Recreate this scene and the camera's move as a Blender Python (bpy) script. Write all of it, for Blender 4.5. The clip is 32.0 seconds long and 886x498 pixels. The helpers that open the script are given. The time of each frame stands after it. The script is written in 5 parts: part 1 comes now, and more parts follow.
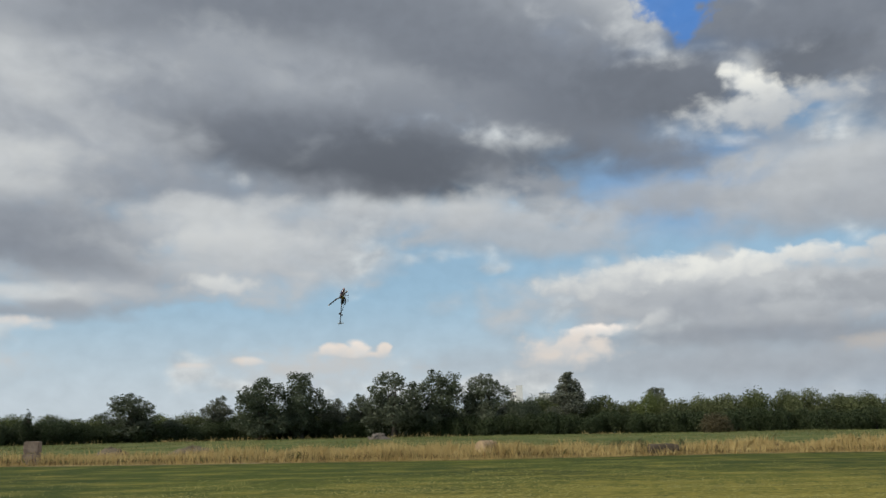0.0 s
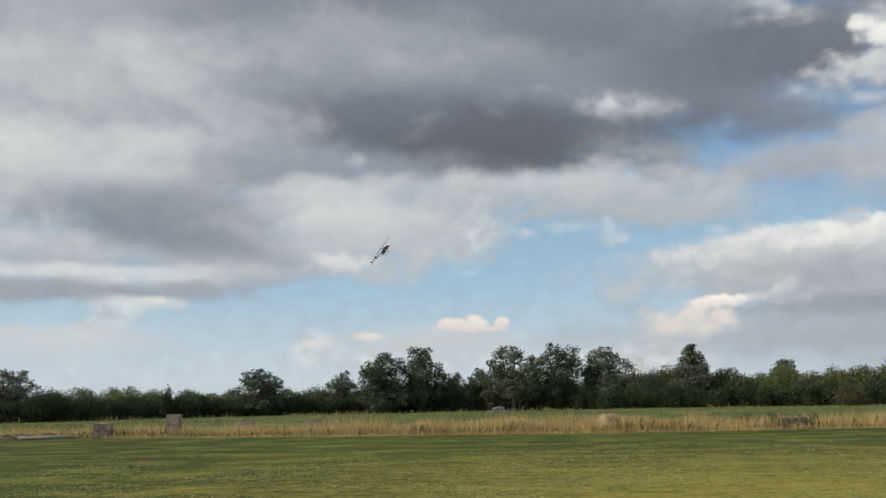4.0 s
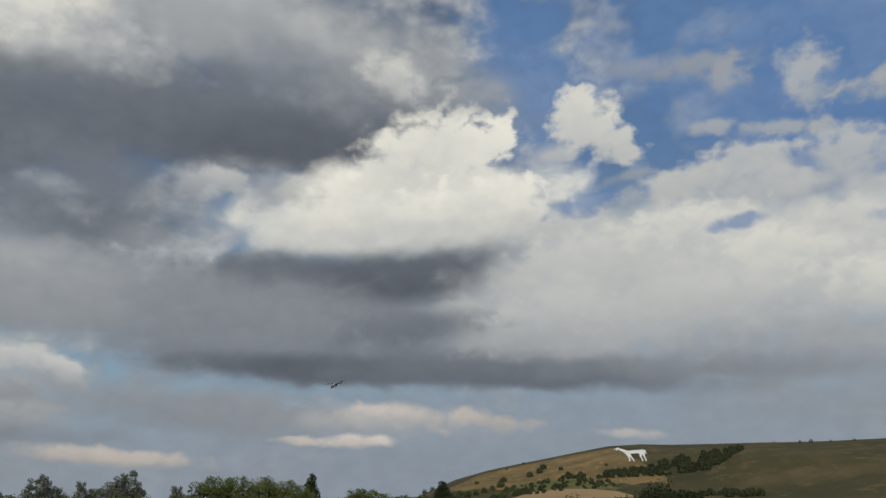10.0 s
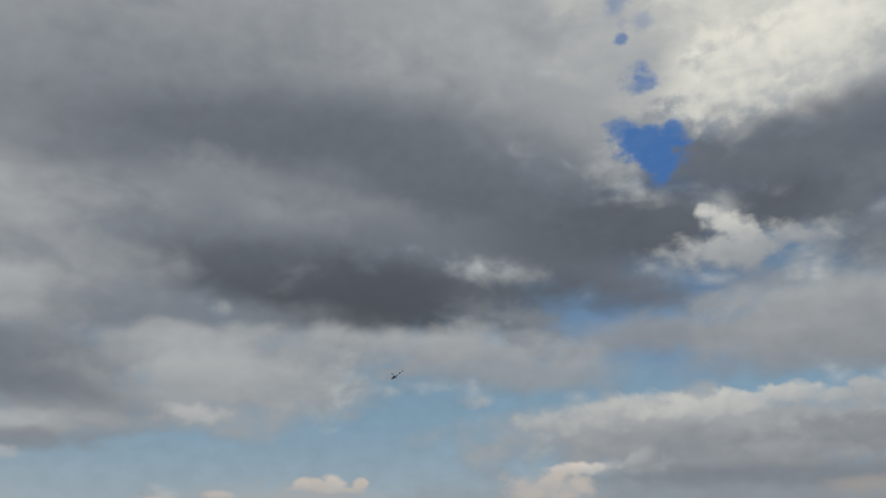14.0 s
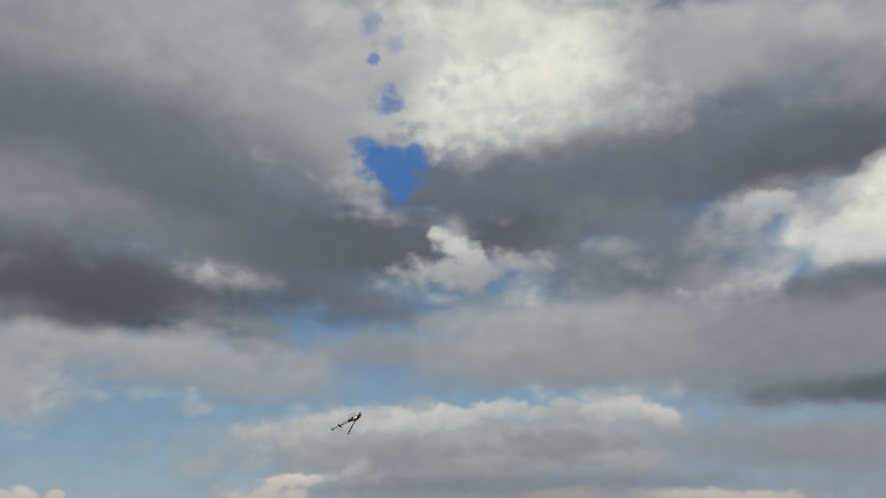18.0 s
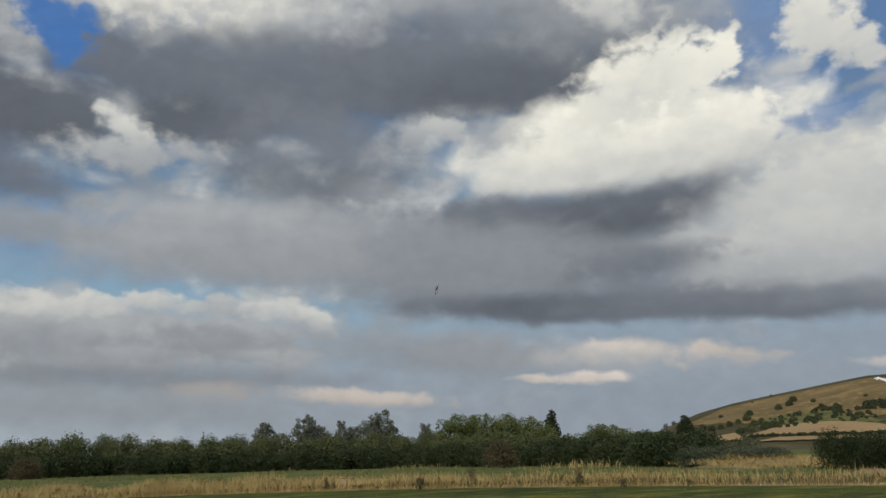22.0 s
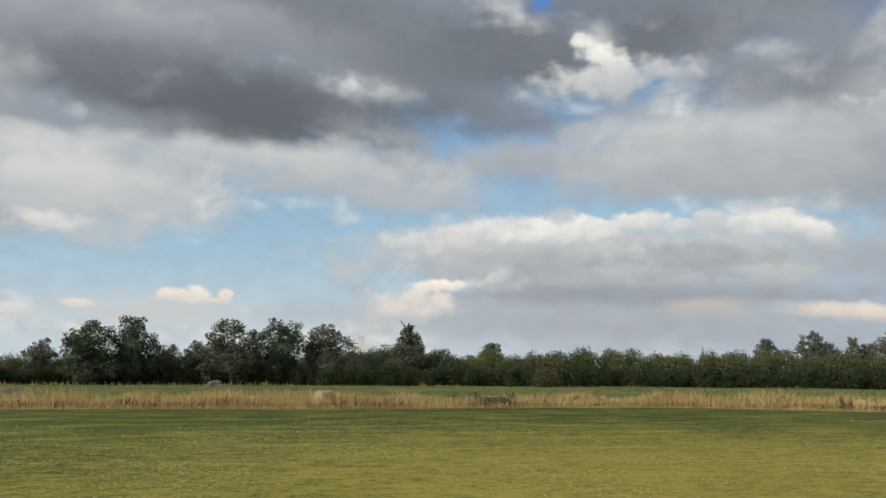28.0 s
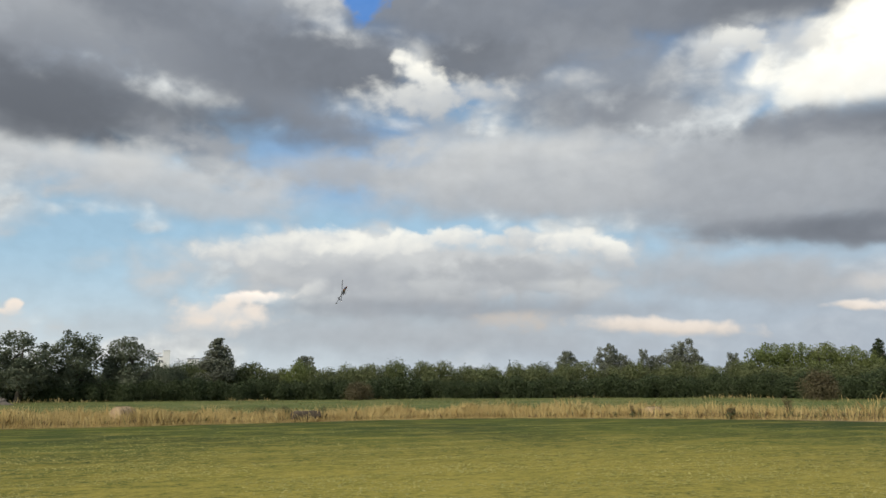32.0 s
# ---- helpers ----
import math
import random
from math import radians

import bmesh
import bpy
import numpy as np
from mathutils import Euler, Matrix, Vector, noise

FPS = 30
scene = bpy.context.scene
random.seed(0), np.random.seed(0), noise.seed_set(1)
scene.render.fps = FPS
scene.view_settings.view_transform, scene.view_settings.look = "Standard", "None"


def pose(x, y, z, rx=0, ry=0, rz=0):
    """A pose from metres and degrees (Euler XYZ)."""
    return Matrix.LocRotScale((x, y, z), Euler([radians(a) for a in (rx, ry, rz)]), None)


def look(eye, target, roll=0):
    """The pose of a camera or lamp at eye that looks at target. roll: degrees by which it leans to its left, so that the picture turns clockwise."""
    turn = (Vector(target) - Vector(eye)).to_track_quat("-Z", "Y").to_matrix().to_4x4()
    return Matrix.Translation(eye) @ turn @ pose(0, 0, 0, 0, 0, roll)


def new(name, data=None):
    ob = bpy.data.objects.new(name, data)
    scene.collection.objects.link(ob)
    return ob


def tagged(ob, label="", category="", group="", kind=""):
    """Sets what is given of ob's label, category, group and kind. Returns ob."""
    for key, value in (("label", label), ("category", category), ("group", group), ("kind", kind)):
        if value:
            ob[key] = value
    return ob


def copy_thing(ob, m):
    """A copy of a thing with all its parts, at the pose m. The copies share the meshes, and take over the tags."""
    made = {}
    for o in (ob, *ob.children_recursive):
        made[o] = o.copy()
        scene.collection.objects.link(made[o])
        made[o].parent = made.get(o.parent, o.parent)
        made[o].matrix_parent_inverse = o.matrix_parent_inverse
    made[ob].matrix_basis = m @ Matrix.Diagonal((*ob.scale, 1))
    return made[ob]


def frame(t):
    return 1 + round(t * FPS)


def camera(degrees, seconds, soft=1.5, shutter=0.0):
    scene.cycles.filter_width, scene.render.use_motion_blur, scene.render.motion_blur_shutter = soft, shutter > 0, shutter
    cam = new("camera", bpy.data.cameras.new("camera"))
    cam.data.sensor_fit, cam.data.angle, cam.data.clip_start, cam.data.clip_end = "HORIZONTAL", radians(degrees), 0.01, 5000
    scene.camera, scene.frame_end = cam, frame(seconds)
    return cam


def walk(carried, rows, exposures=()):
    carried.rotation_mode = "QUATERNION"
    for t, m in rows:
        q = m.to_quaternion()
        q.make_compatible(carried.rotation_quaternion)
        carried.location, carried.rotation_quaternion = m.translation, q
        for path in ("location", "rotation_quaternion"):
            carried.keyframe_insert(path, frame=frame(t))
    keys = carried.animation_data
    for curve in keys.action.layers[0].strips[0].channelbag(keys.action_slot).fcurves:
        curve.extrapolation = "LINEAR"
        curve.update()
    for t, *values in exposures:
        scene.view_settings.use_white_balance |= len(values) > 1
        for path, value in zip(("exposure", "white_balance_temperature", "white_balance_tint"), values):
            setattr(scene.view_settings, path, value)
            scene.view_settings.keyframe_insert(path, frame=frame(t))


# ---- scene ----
# ---- the camera: a standing person pans a phone held before them ----
cam = camera(55.08, 32.0, soft=1.5)
EYE, ARM = 1.6, 0.35
ROWS = [
    (0, 0.00, 11.86, -1.09),
    (0.5, 5.32, 10.69, -0.43),
    (1, 8.08, 9.82, -0.26),
    (1.5, 8.38, 9.15, -0.78),
    (2, 7.81, 8.34, -1.04),
    (2.5, 7.69, 8.04, -0.92),
    (4.5, 7.91, 10.71, -1.25),
    (5, 7.60, 10.51, -1.43),
    (5.5, 4.81, 10.26, -1.39),
    (6, -2.94, 10.48, -1.24),
    (6.5, -15.19, 9.81, -1.11),
    (7, -34.19, 10.24, -0.91),
    (7.5, -53.32, 11.62, -1.51),
    (8, -66.04, 12.20, -2.22),
    (8.5, -72.55, 12.66, -2.16),
    (9, -71.78, 14.32, -2.20),
    (9.5, -66.38, 16.33, -2.22),
    (10, -58.58, 17.49, -1.40),
    (10.5, -49.88, 17.67, -0.93),
    (11, -40.49, 17.62, -1.29),
    (11.5, -31.66, 18.09, -1.43),
    (12, -25.06, 18.81, -1.63),
    (12.5, -19.65, 19.91, -1.47),
    (13, -13.59, 20.61, -1.21),
    (13.5, -7.01, 20.71, -0.71),
    (14, -1.37, 20.72, -0.26),
    (14.5, 2.53, 20.80, -0.10),
    (16.5, 9.12, 21.57, -1.21),
    (17, 5.63, 21.53, -1.53),
    (17.5, -4.55, 21.25, -1.96),
    (18, -20.28, 21.10, -2.02),
    (18.5, -35.93, 20.91, -2.99),
    (19, -41.42, 20.38, -3.23),
    (19.5, -40.27, 16.90, -2.75),
    (20, -39.59, 12.47, -2.39),
    (20.5, -37.83, 9.33, -2.01),
    (21, -36.92, 11.48, -1.70),
    (21.5, -39.03, 15.19, -1.60),
    (22, -42.92, 13.78, -1.54),
    (22.5, -45.88, 11.55, -1.64),
    (23, -47.23, 10.71, -2.02),
    (23.5, -47.09, 10.83, -2.04),
    (24, -44.64, 11.57, -2.25),
    (24.5, -40.54, 12.76, -2.29),
    (25, -35.58, 13.82, -1.35),
    (25.5, -30.45, 14.43, -0.62),
    (27.5, -20.77, 9.46, -0.19),
    (28, -10.32, 8.58, 0.28),
    (28.5, -2.67, 7.87, 0.50),
    (29, -1.13, 8.08, 0.10),
    (29.5, -4.82, 8.58, -0.03),
    (30, -11.59, 8.63, -0.21),
    (30.5, -18.48, 8.72, -0.30),
    (31, -21.74, 9.37, -0.53),
    (31.5, -23.20, 9.40, -0.56),
    (32, -22.83, 9.42, -0.42),
]


def held(yaw, pitch, roll):
    a = radians(yaw)
    return pose(-ARM * math.sin(a), ARM * math.cos(a), EYE, 90 + pitch, 0, yaw) @ pose(0, 0, 0, 0, 0, roll)


EXPOSURES = [(0, 0.33, 6500, 10), (2.5, 0.32, 6500, 10), (4.5, 0.45, 6550, 10), (6, 0.55, 6550, 10), (7, 0.17, 6550, 10), (8, -0.02, 6500, 10), (9, -0.05, 6500, 10), (11, -0.4, 6500, 10), (14, -0.25, 6500, 10), (17, -0.25, 6500, 10), (18, -0.2, 6500, 10), (19, -0.48, 6500, 10),
             (20, -0.1, 6550, 10), (23, -0.1, 6550, 10), (25, -0.03, 6500, 10), (28, 0.42, 6700, 10), (29, 0.52, 6700, 10), (30, 0.78, 6700, 10), (31, 0.62, 6700, 10), (32, 0.55, 6700, 10)]
walk(cam, [(t, held(yaw, pitch, roll)) for t, yaw, pitch, roll in ROWS], EXPOSURES)

# ---- sky: clear air with broken cumulus, by azimuth and height in degrees ----
SUN_AZ, SUN_EL = -112.0, 32.0
world = bpy.data.worlds.new("sky")
scene.world = world
world.use_nodes = True
wt = world.node_tree
wt.nodes.clear()


def wnode(kind, operation=None, smooth=False):
    n = wt.nodes.new(kind)
    if operation:
        n.operation = operation
    if smooth:
        n.interpolation_type = "SMOOTHSTEP"
    return n


def wmath(op, a, b=None, c=None, clamp=False):
    n = wnode("ShaderNodeMath", op)
    n.use_clamp = clamp
    for i, v in enumerate((a, b, c)):
        if v is None:
            continue
        if isinstance(v, (int, float)):
            n.inputs[i].default_value = v
        else:
            wt.links.new(v, n.inputs[i])
    return n.outputs[0]


def wmix(a, b, f):
    n = wnode("ShaderNodeMix")
    n.data_type = "RGBA"
    for i, v in ((0, f), (6, a), (7, b)):
        if isinstance(v, (int, float)):
            n.inputs[i].default_value = v
        elif isinstance(v, tuple):
            n.inputs[i].default_value = (*v, 1)
        else:
            wt.links.new(v, n.inputs[i])
    return n.outputs[2]


def lin(v):
    v = v / 255
    return v / 12.92 if v < 0.04045 else ((v + 0.055) / 1.055) ** 2.4


def rgb(r, g, b):
    return (lin(r), lin(g), lin(b))


ways = wnode("ShaderNodeTexCoord")
split = wnode("ShaderNodeSeparateXYZ")
wt.links.new(ways.outputs["Generated"], split.inputs[0])
azimuth = wmath("MULTIPLY", wmath("ARCTAN2", split.outputs[0], split.outputs[1]), 180 / math.pi)
height = wmath("MULTIPLY", wmath("ARCSINE", wmath("MINIMUM", wmath("MAXIMUM", split.outputs[2], -1.0), 1.0)), 180 / math.pi)
flat = wnode("ShaderNodeCombineXYZ")
wt.links.new(azimuth, flat.inputs[0])
wt.links.new(height, flat.inputs[1])


def wnoise(scale, detail, rough, stretch, shift, distort=0.0):
    m = wnode("ShaderNodeMapping")
    m.inputs["Location"].default_value = (shift, shift * 0.37, shift * 1.7)
    m.inputs["Scale"].default_value = (scale, scale * stretch, 1)
    wt.links.new(flat.outputs[0], m.inputs[0])
    n = wnode("ShaderNodeTexNoise")
    n.noise_dimensions = "2D"
    n.inputs["Scale"].default_value = 1.0
    n.inputs["Detail"].default_value = detail
    n.inputs["Roughness"].default_value = rough
    n.inputs["Distortion"].default_value = distort
    wt.links.new(m.outputs[0], n.inputs["Vector"])
    return n


# the air: Nishita sky, hazier and greyer towards the ground
air = wnode("ShaderNodeTexSky")
air.sky_type, air.sun_disc, air.sun_elevation, air.sun_rotation = "NISHITA", False, radians(SUN_EL), radians(SUN_AZ)
air.air_density, air.dust_density, air.ozone_density = 1.0, 1.2, 2.0
AIR = 0.075
tinted = wnode("ShaderNodeVectorMath", operation="SCALE")
wt.links.new(air.outputs[0], tinted.inputs[0])
tinted.inputs["Scale"].default_value = AIR
sky = tinted.outputs[0]
for high, low, most, tint in ((26.0, 7.0, 0.75, rgb(141, 173, 194)), (10.0, 0.5, 0.92, rgb(176, 185, 191))):
    haze = wnode("ShaderNodeMapRange", smooth=True)
    wt.links.new(height, haze.inputs[0])
    for i, v in ((1, high), (2, low), (3, 0.0), (4, most)):
        haze.inputs[i].default_value = v
    sky = wmix(sky, tint, haze.outputs[0])

big, mid, fine = wnoise(0.11, 3, 0.45, 1.7, 3.1, 0.2), wnoise(0.28, 4, 0.45, 1.6, 8.4, 0.2), wnoise(0.75, 4, 0.47, 1.4, 1.7, 0.15)
centred = {n: wmath("SUBTRACT", n.outputs[0], 0.5) for n in (big, mid, fine)}
billow = wmath("MULTIPLY_ADD", centred[mid], 1.7, wmath("MULTIPLY", centred[big], 1.0))
crisp = wmath("MULTIPLY_ADD", centred[fine], 1.8, wmath("MULTIPLY", centred[mid], 1.0))
# the same coordinates, pushed about by the noise, so that no outline stays an ellipse
push = wnode("ShaderNodeVectorMath", operation="SUBTRACT")
wt.links.new(mid.outputs["Color"], push.inputs[0])
push.inputs[1].default_value = (0.5, 0.5, 0.5)
WARPED = {}
for key, amount in (("far", 1.5), ("near", 0.7)):
    v = wnode("ShaderNodeVectorMath", operation="MULTIPLY_ADD")
    wt.links.new(push.outputs[0], v.inputs[0])
    v.inputs[1].default_value = (amount * 1.5, amount, 0)
    wt.links.new(flat.outputs[0], v.inputs[2])
    WARPED[key] = v.outputs[0]
BLUE, CLEAR, DUSK = "blue", "clear", "dusk"


def tone(v):
    """A cloud's grey: warm where it is bright, cool where it is dark."""
    if v == CLEAR:
        return rgb(100, 135, 182)
    if v == DUSK:
        return rgb(144, 154, 166)
    if v == BLUE:
        return rgb(76, 120, 180)
    if isinstance(v, tuple):
        return rgb(v[0] * 1.02, v[0] * 0.98, v[0] * 0.94)
    k = min(max((v - 110) / 130, 0), 1)
    return rgb(v * (0.945 + 0.061 * k), v * (1.0 - 0.003 * k), v * (1.085 - 0.14 * k))


def warm(v):
    """A low cloud lit by the late sun."""
    return (v,)


def cloud_group():
    """One cloud laid over the sky: a soft-edged ellipse with a ragged rim, a bright top and a darker base."""
    g = bpy.data.node_groups.new("cloud", "ShaderNodeTree")
    for name, kind in (("sky", "Color"), ("at", "Vector"), ("rag", "Float"), ("middle", "Vector"), ("turn", "Vector"), ("size", "Vector"), ("rough", "Float"), ("outer", "Float"), ("inner", "Float"), ("cover", "Float"), ("lit", "Color"), ("shade", "Color")):
        g.interface.new_socket(name, in_out="INPUT", socket_type="NodeSocket" + kind)
    g.interface.new_socket("sky", in_out="OUTPUT", socket_type="NodeSocketColor")
    i, o = g.nodes.new("NodeGroupInput").outputs, g.nodes.new("NodeGroupOutput")

    def node(kind, *links, operation=None):
        n = g.nodes.new(kind)
        if operation:
            n.operation = operation
        for k, v in links:
            if isinstance(v, (int, float, tuple)):
                n.inputs[k].default_value = v
            else:
                g.links.new(v, n.inputs[k])
        return n

    # one cloud is worked out after the other, which keeps the shader small in memory
    after = node("ShaderNodeVectorMath", (0, i["sky"]), (1, (1e-9, 1e-9, 1e-9)), (2, i["at"]), operation="MULTIPLY_ADD")
    m = node("ShaderNodeMapping", (0, after.outputs[0]), (1, i["middle"]), (2, i["turn"]), (3, i["size"]))
    m.vector_type = "TEXTURE"
    r = node("ShaderNodeVectorMath", (0, m.outputs[0]), operation="LENGTH")
    edge = node("ShaderNodeMath", (0, i["rag"]), (1, i["rough"]), (2, r.outputs["Value"]), operation="MULTIPLY_ADD")
    mask = node("ShaderNodeMapRange", (0, edge.outputs[0]), (1, i["outer"]), (2, i["inner"]), (3, 0.0), (4, i["cover"]))
    mask.interpolation_type = "SMOOTHSTEP"
    up = node("ShaderNodeVectorMath", (0, m.outputs[0]), (1, (0, 0.5, 0)), operation="DOT_PRODUCT")
    lift = node("ShaderNodeMath", (0, i["rag"]), (1, -0.8), (2, 0.5), operation="MULTIPLY_ADD")
    top = node("ShaderNodeMath", (0, lift.outputs[0]), (1, up.outputs["Value"]), operation="ADD")
    top.use_clamp = True
    body, laid = g.nodes.new("ShaderNodeMix"), g.nodes.new("ShaderNodeMix")
    for n, f, a, b in ((body, top.outputs[0], i["shade"], i["lit"]), (laid, mask.outputs[0], i["sky"], body.outputs[2])):
        n.data_type = "RGBA"
        for k, v in ((0, f), (6, a), (7, b)):
            g.links.new(v, n.inputs[k])
    g.links.new(laid.outputs[2], o.inputs[0])
    return g


CLOUD = cloud_group()


def cloud(az, el, wide, high, tilt, soft, rough, lit, shade, cover):
    """Lays one cloud over the sky so far: its middle, half sizes and tilt in degrees, its edge, its bright top and its darker base."""
    global sky
    n = wnode("ShaderNodeGroup")
    n.node_tree = CLOUD
    for k, v in (("sky", sky), ("at", WARPED["near" if high < 2.5 else "far"]), ("rag", crisp if wide < 5 else billow)):
        wt.links.new(v, n.inputs[k])
    for k, v in (("middle", (az, el, 0)), ("turn", (0, 0, radians(tilt))), ("size", (wide / math.cos(radians(el)), high, 1)), ("rough", rough), ("outer", 1 + soft), ("inner", 1 - soft), ("cover", cover), ("lit", (*tone(lit), 1)), ("shade", (*tone(shade), 1))):
        n.inputs[k].default_value = v
    sky = n.outputs[0]


# loose cover all round, thinner where the sky is broken
cover = wnode("ShaderNodeMapRange", smooth=True)
wt.links.new(wmath("MULTIPLY_ADD", height, 0.006, wmath("MULTIPLY_ADD", centred[mid], 0.35, big.outputs[0])), cover.inputs[0])
for i, v in ((1, 0.58), (2, 0.78), (3, 0.0), (4, 0.8)):
    cover.inputs[i].default_value = v
sky = wmix(sky, wmix(tone(150), tone(205), wmath("ADD", centred[fine], 0.6, clamp=True)), cover.outputs[0])

cloud(51.2, 0.8, 33.60, 4.80, -2, .6, .3, DUSK, DUSK, .75)
cloud(68.2, 4.7, 33.70, 5.17, -2, .6, .3, DUSK, DUSK, .75)
cloud(91.0, 25.5, 20.41, 9.02, -11, .5, .5, CLEAR, CLEAR, .9)
cloud(65.5, 28.6, 3.31, 7.08, 20, .5, .6, CLEAR, CLEAR, .8)
cloud(16.0, 15.5, 7.0, 3.0, 0, .6, .5, CLEAR, CLEAR, .35)
cloud(-14.1, 29.7, 26.71, 14.14, 6, .3, .4, 152, 134, 1)
cloud(-33.2, 22.1, 13.76, 10.50, 13, .4, .4, 160, 145, .95)
cloud(4.4, 35.2, 14.94, 3.92, -2, .7, .5, 186, 167, .9)
cloud(-15.5, 34.9, 10.27, 2.41, 9, .7, .5, 167, 156, .8)
cloud(9.1, 31.4, 6.27, 2.54, -14, .6, .5, 182, 169, .85)
cloud(13.4, 31.8, 2.89, 3.95, -7, .7, .5, 182, 169, .8)
cloud(-25.7, 29.6, 8.15, 2.35, 14, .8, .5, 147, 141, .7)
cloud(-13.9, 27.7, 11.58, 2.37, 3, .7, .5, 115, 109, .85)
cloud(1.2, 26.1, 9.02, 2.64, -18, .7, .5, 119, 111, .85)
cloud(7.8, 22.3, 11.16, 2.84, -11, .6, .5, 117, 106, .95)
cloud(15.0, 21.8, 4.71, 1.67, -5, .5, .5, 106, 100, .95)
cloud(-23.9, 25.4, 5.14, 1.04, 11, .8, .6, 130, 121, .6)
cloud(-15.5, 24.4, 2.82, 1.83, -4, .9, .7, 154, 139, .8)
cloud(-7.4, 22.5, 7.05, 1.58, -5, .8, .8, 152, 136, .75)
cloud(-11.0, 22.7, 1.39, 0.67, -16, .9, .9, 167, 152, .5)
cloud(-5.8, 22.7, 2.63, 0.68, 11, .9, .9, 162, 149, .55)
cloud(-3.7, 20.7, 4.16, 1.44, -7, .9, .7, 132, 121, .7)
cloud(4.9, 21.1, 4.17, 1.22, -20, .8, .8, 132, 121, .8)
cloud(-11.9, 18.6, 6.87, 2.23, -4, .7, .5, 104, 98, .9)
cloud(-4.4, 16.9, 8.60, 2.08, -4, .5, .5, 98, 87, .95)
cloud(-7.6, 19.4, 5.57, 1.51, 3, .8, .6, 109, 102, .6)
cloud(10.1, 19.7, 5.22, 1.88, -23, .7, .6, 113, 106, .85)
cloud(14.9, 17.6, 3.97, 1.04, -15, .8, .7, 121, 115, .7)
cloud(-0.0, 17.5, 9.53, 1.81, -1, .6, .5, 101, 92, .92)
cloud(-4.0, 17.7, 4.49, 2.03, 8, .7, .5, 94, 88, .8)
cloud(6.8, 15.2, 2.47, 1.14, -28, .8, .8, 119, 110, .7)
cloud(-2.6, 22.0, 3.72, 1.36, -18, .9, .8, 132, 119, .6)
cloud(4.3, 16.0, 2.08, 1.14, -21, .9, .9, 141, 126, .5)
cloud(7.5, 15.3, 2.06, 1.13, -12, .9, .9, 149, 136, .6)
cloud(-25.6, 16.7, 6.79, 2.57, 8, .6, .6, 162, 149, .85)
cloud(-26.2, 16.6, 2.14, 0.96, 8, .9, .7, 184, 169, .7)
cloud(-17.1, 15.5, 10.27, 1.44, -1, .7, .6, 143, 132, .8)
cloud(-23.9, 12.4, 5.64, 1.36, 1, .5, .5, 126, 115, .9)
cloud(-12.2, 13.4, 9.26, 1.46, 1, .6, .7, 177, 154, .9)
cloud(-12.0, 11.4, 6.76, 1.81, 2, .6, .8, 177, 152, .85)
cloud(-13.6, 12.4, 2.47, 0.65, 3, .7, .9, 197, 177, .8)
cloud(-14.7, 9.4, 3.14, 0.98, -6, .7, .9, 190, 164, .85)
cloud(-21.6, 9.7, 5.14, 1.43, -0, .5, .8, 171, 139, .95)
cloud(-24.2, 8.2, 3.36, 0.46, 4, .7, .7, 182, 162, .8)
cloud(-19.9, 12.1, 1.98, 1.40, 4, .6, .8, 162, 145, .7)
cloud(-0.4, 14.2, 10.10, 0.98, -2, .6, .7, 186, 164, .9)
cloud(5.8, 12.7, 7.46, 1.27, -5, .6, .7, 171, 158, .85)
cloud(3.1, 15.0, 1.89, 0.83, -1, .8, .9, 184, 171, .6)
cloud(16.2, 14.5, 5.34, 0.95, 0, .8, .8, 164, 154, .75)
cloud(-33.2, 9.7, 10.27, 1.55, 3, .6, .7, 177, 152, .85)
cloud(-32.9, 15.3, 7.20, 2.39, 6, .7, .7, 196, 181, .8)
cloud(-31.5, 20.9, 7.27, 2.34, 8, .8, .7, 186, 172, .7)
cloud(-30.9, 8.5, 8.38, 0.53, 2, .6, .7, 196, 181, .85)
cloud(-31.9, 7.4, 8.27, 0.63, -0, .6, .6, 148, 139, .9)
cloud(-25.2, 10.7, 5.89, 0.95, -8, .6, .7, 145, 132, .85)
cloud(-27.4, 12.2, 7.08, 1.79, -5, .6, .6, 135, 121, .9)
cloud(-13.3, 11.5, 6.38, 2.27, -8, .6, .8, 185, 168, .85)
cloud(-14.9, 9.4, 1.88, 0.53, 0, .7, .9, 201, 185, .8)
cloud(-16.4, 12.2, 2.24, 0.75, 11, .8, .9, 194, 179, .6)
cloud(-20.5, 8.8, 3.27, 0.67, -3, .8, .8, 172, 159, .6)
cloud(-27.2, 6.6, 1.70, 0.40, 1, .7, .8, warm(205), 186, .85)
cloud(-32.4, 4.2, 4.72, 0.83, 1, .9, .6, warm(192), 181, .55)
cloud(-12.8, 4.5, 0.91, 0.30, -1, .5, .6, warm(208), 188, .9)
cloud(-16.4, 4.1, 0.89, 0.30, -0, .6, .7, warm(201), 184, .8)
cloud(25.4, 33.0, 9.48, 5.36, -2, .5, .6, 236, 192, .95)
cloud(22.7, 30.2, 4.47, 2.92, 9, .4, .7, 243, 205, .95)
cloud(28.8, 31.1, 2.97, 3.26, -4, .8, .7, 249, 218, .8)
cloud(15.7, 32.9, 2.53, 3.54, 3, .7, .6, 190, 176, .8)
cloud(29.8, 32.8, 2.21, 1.79, -4, .8, .8, 252, 227, .7)
cloud(50.0, 29.9, 10.54, 3.69, -14, .6, .5, 167, 145, .9)
cloud(47.3, 32.2, 5.27, 1.01, -14, .9, .7, 207, 184, .6)
cloud(40.5, 32.4, 3.85, 2.09, -10, .9, .7, 194, 176, .6)
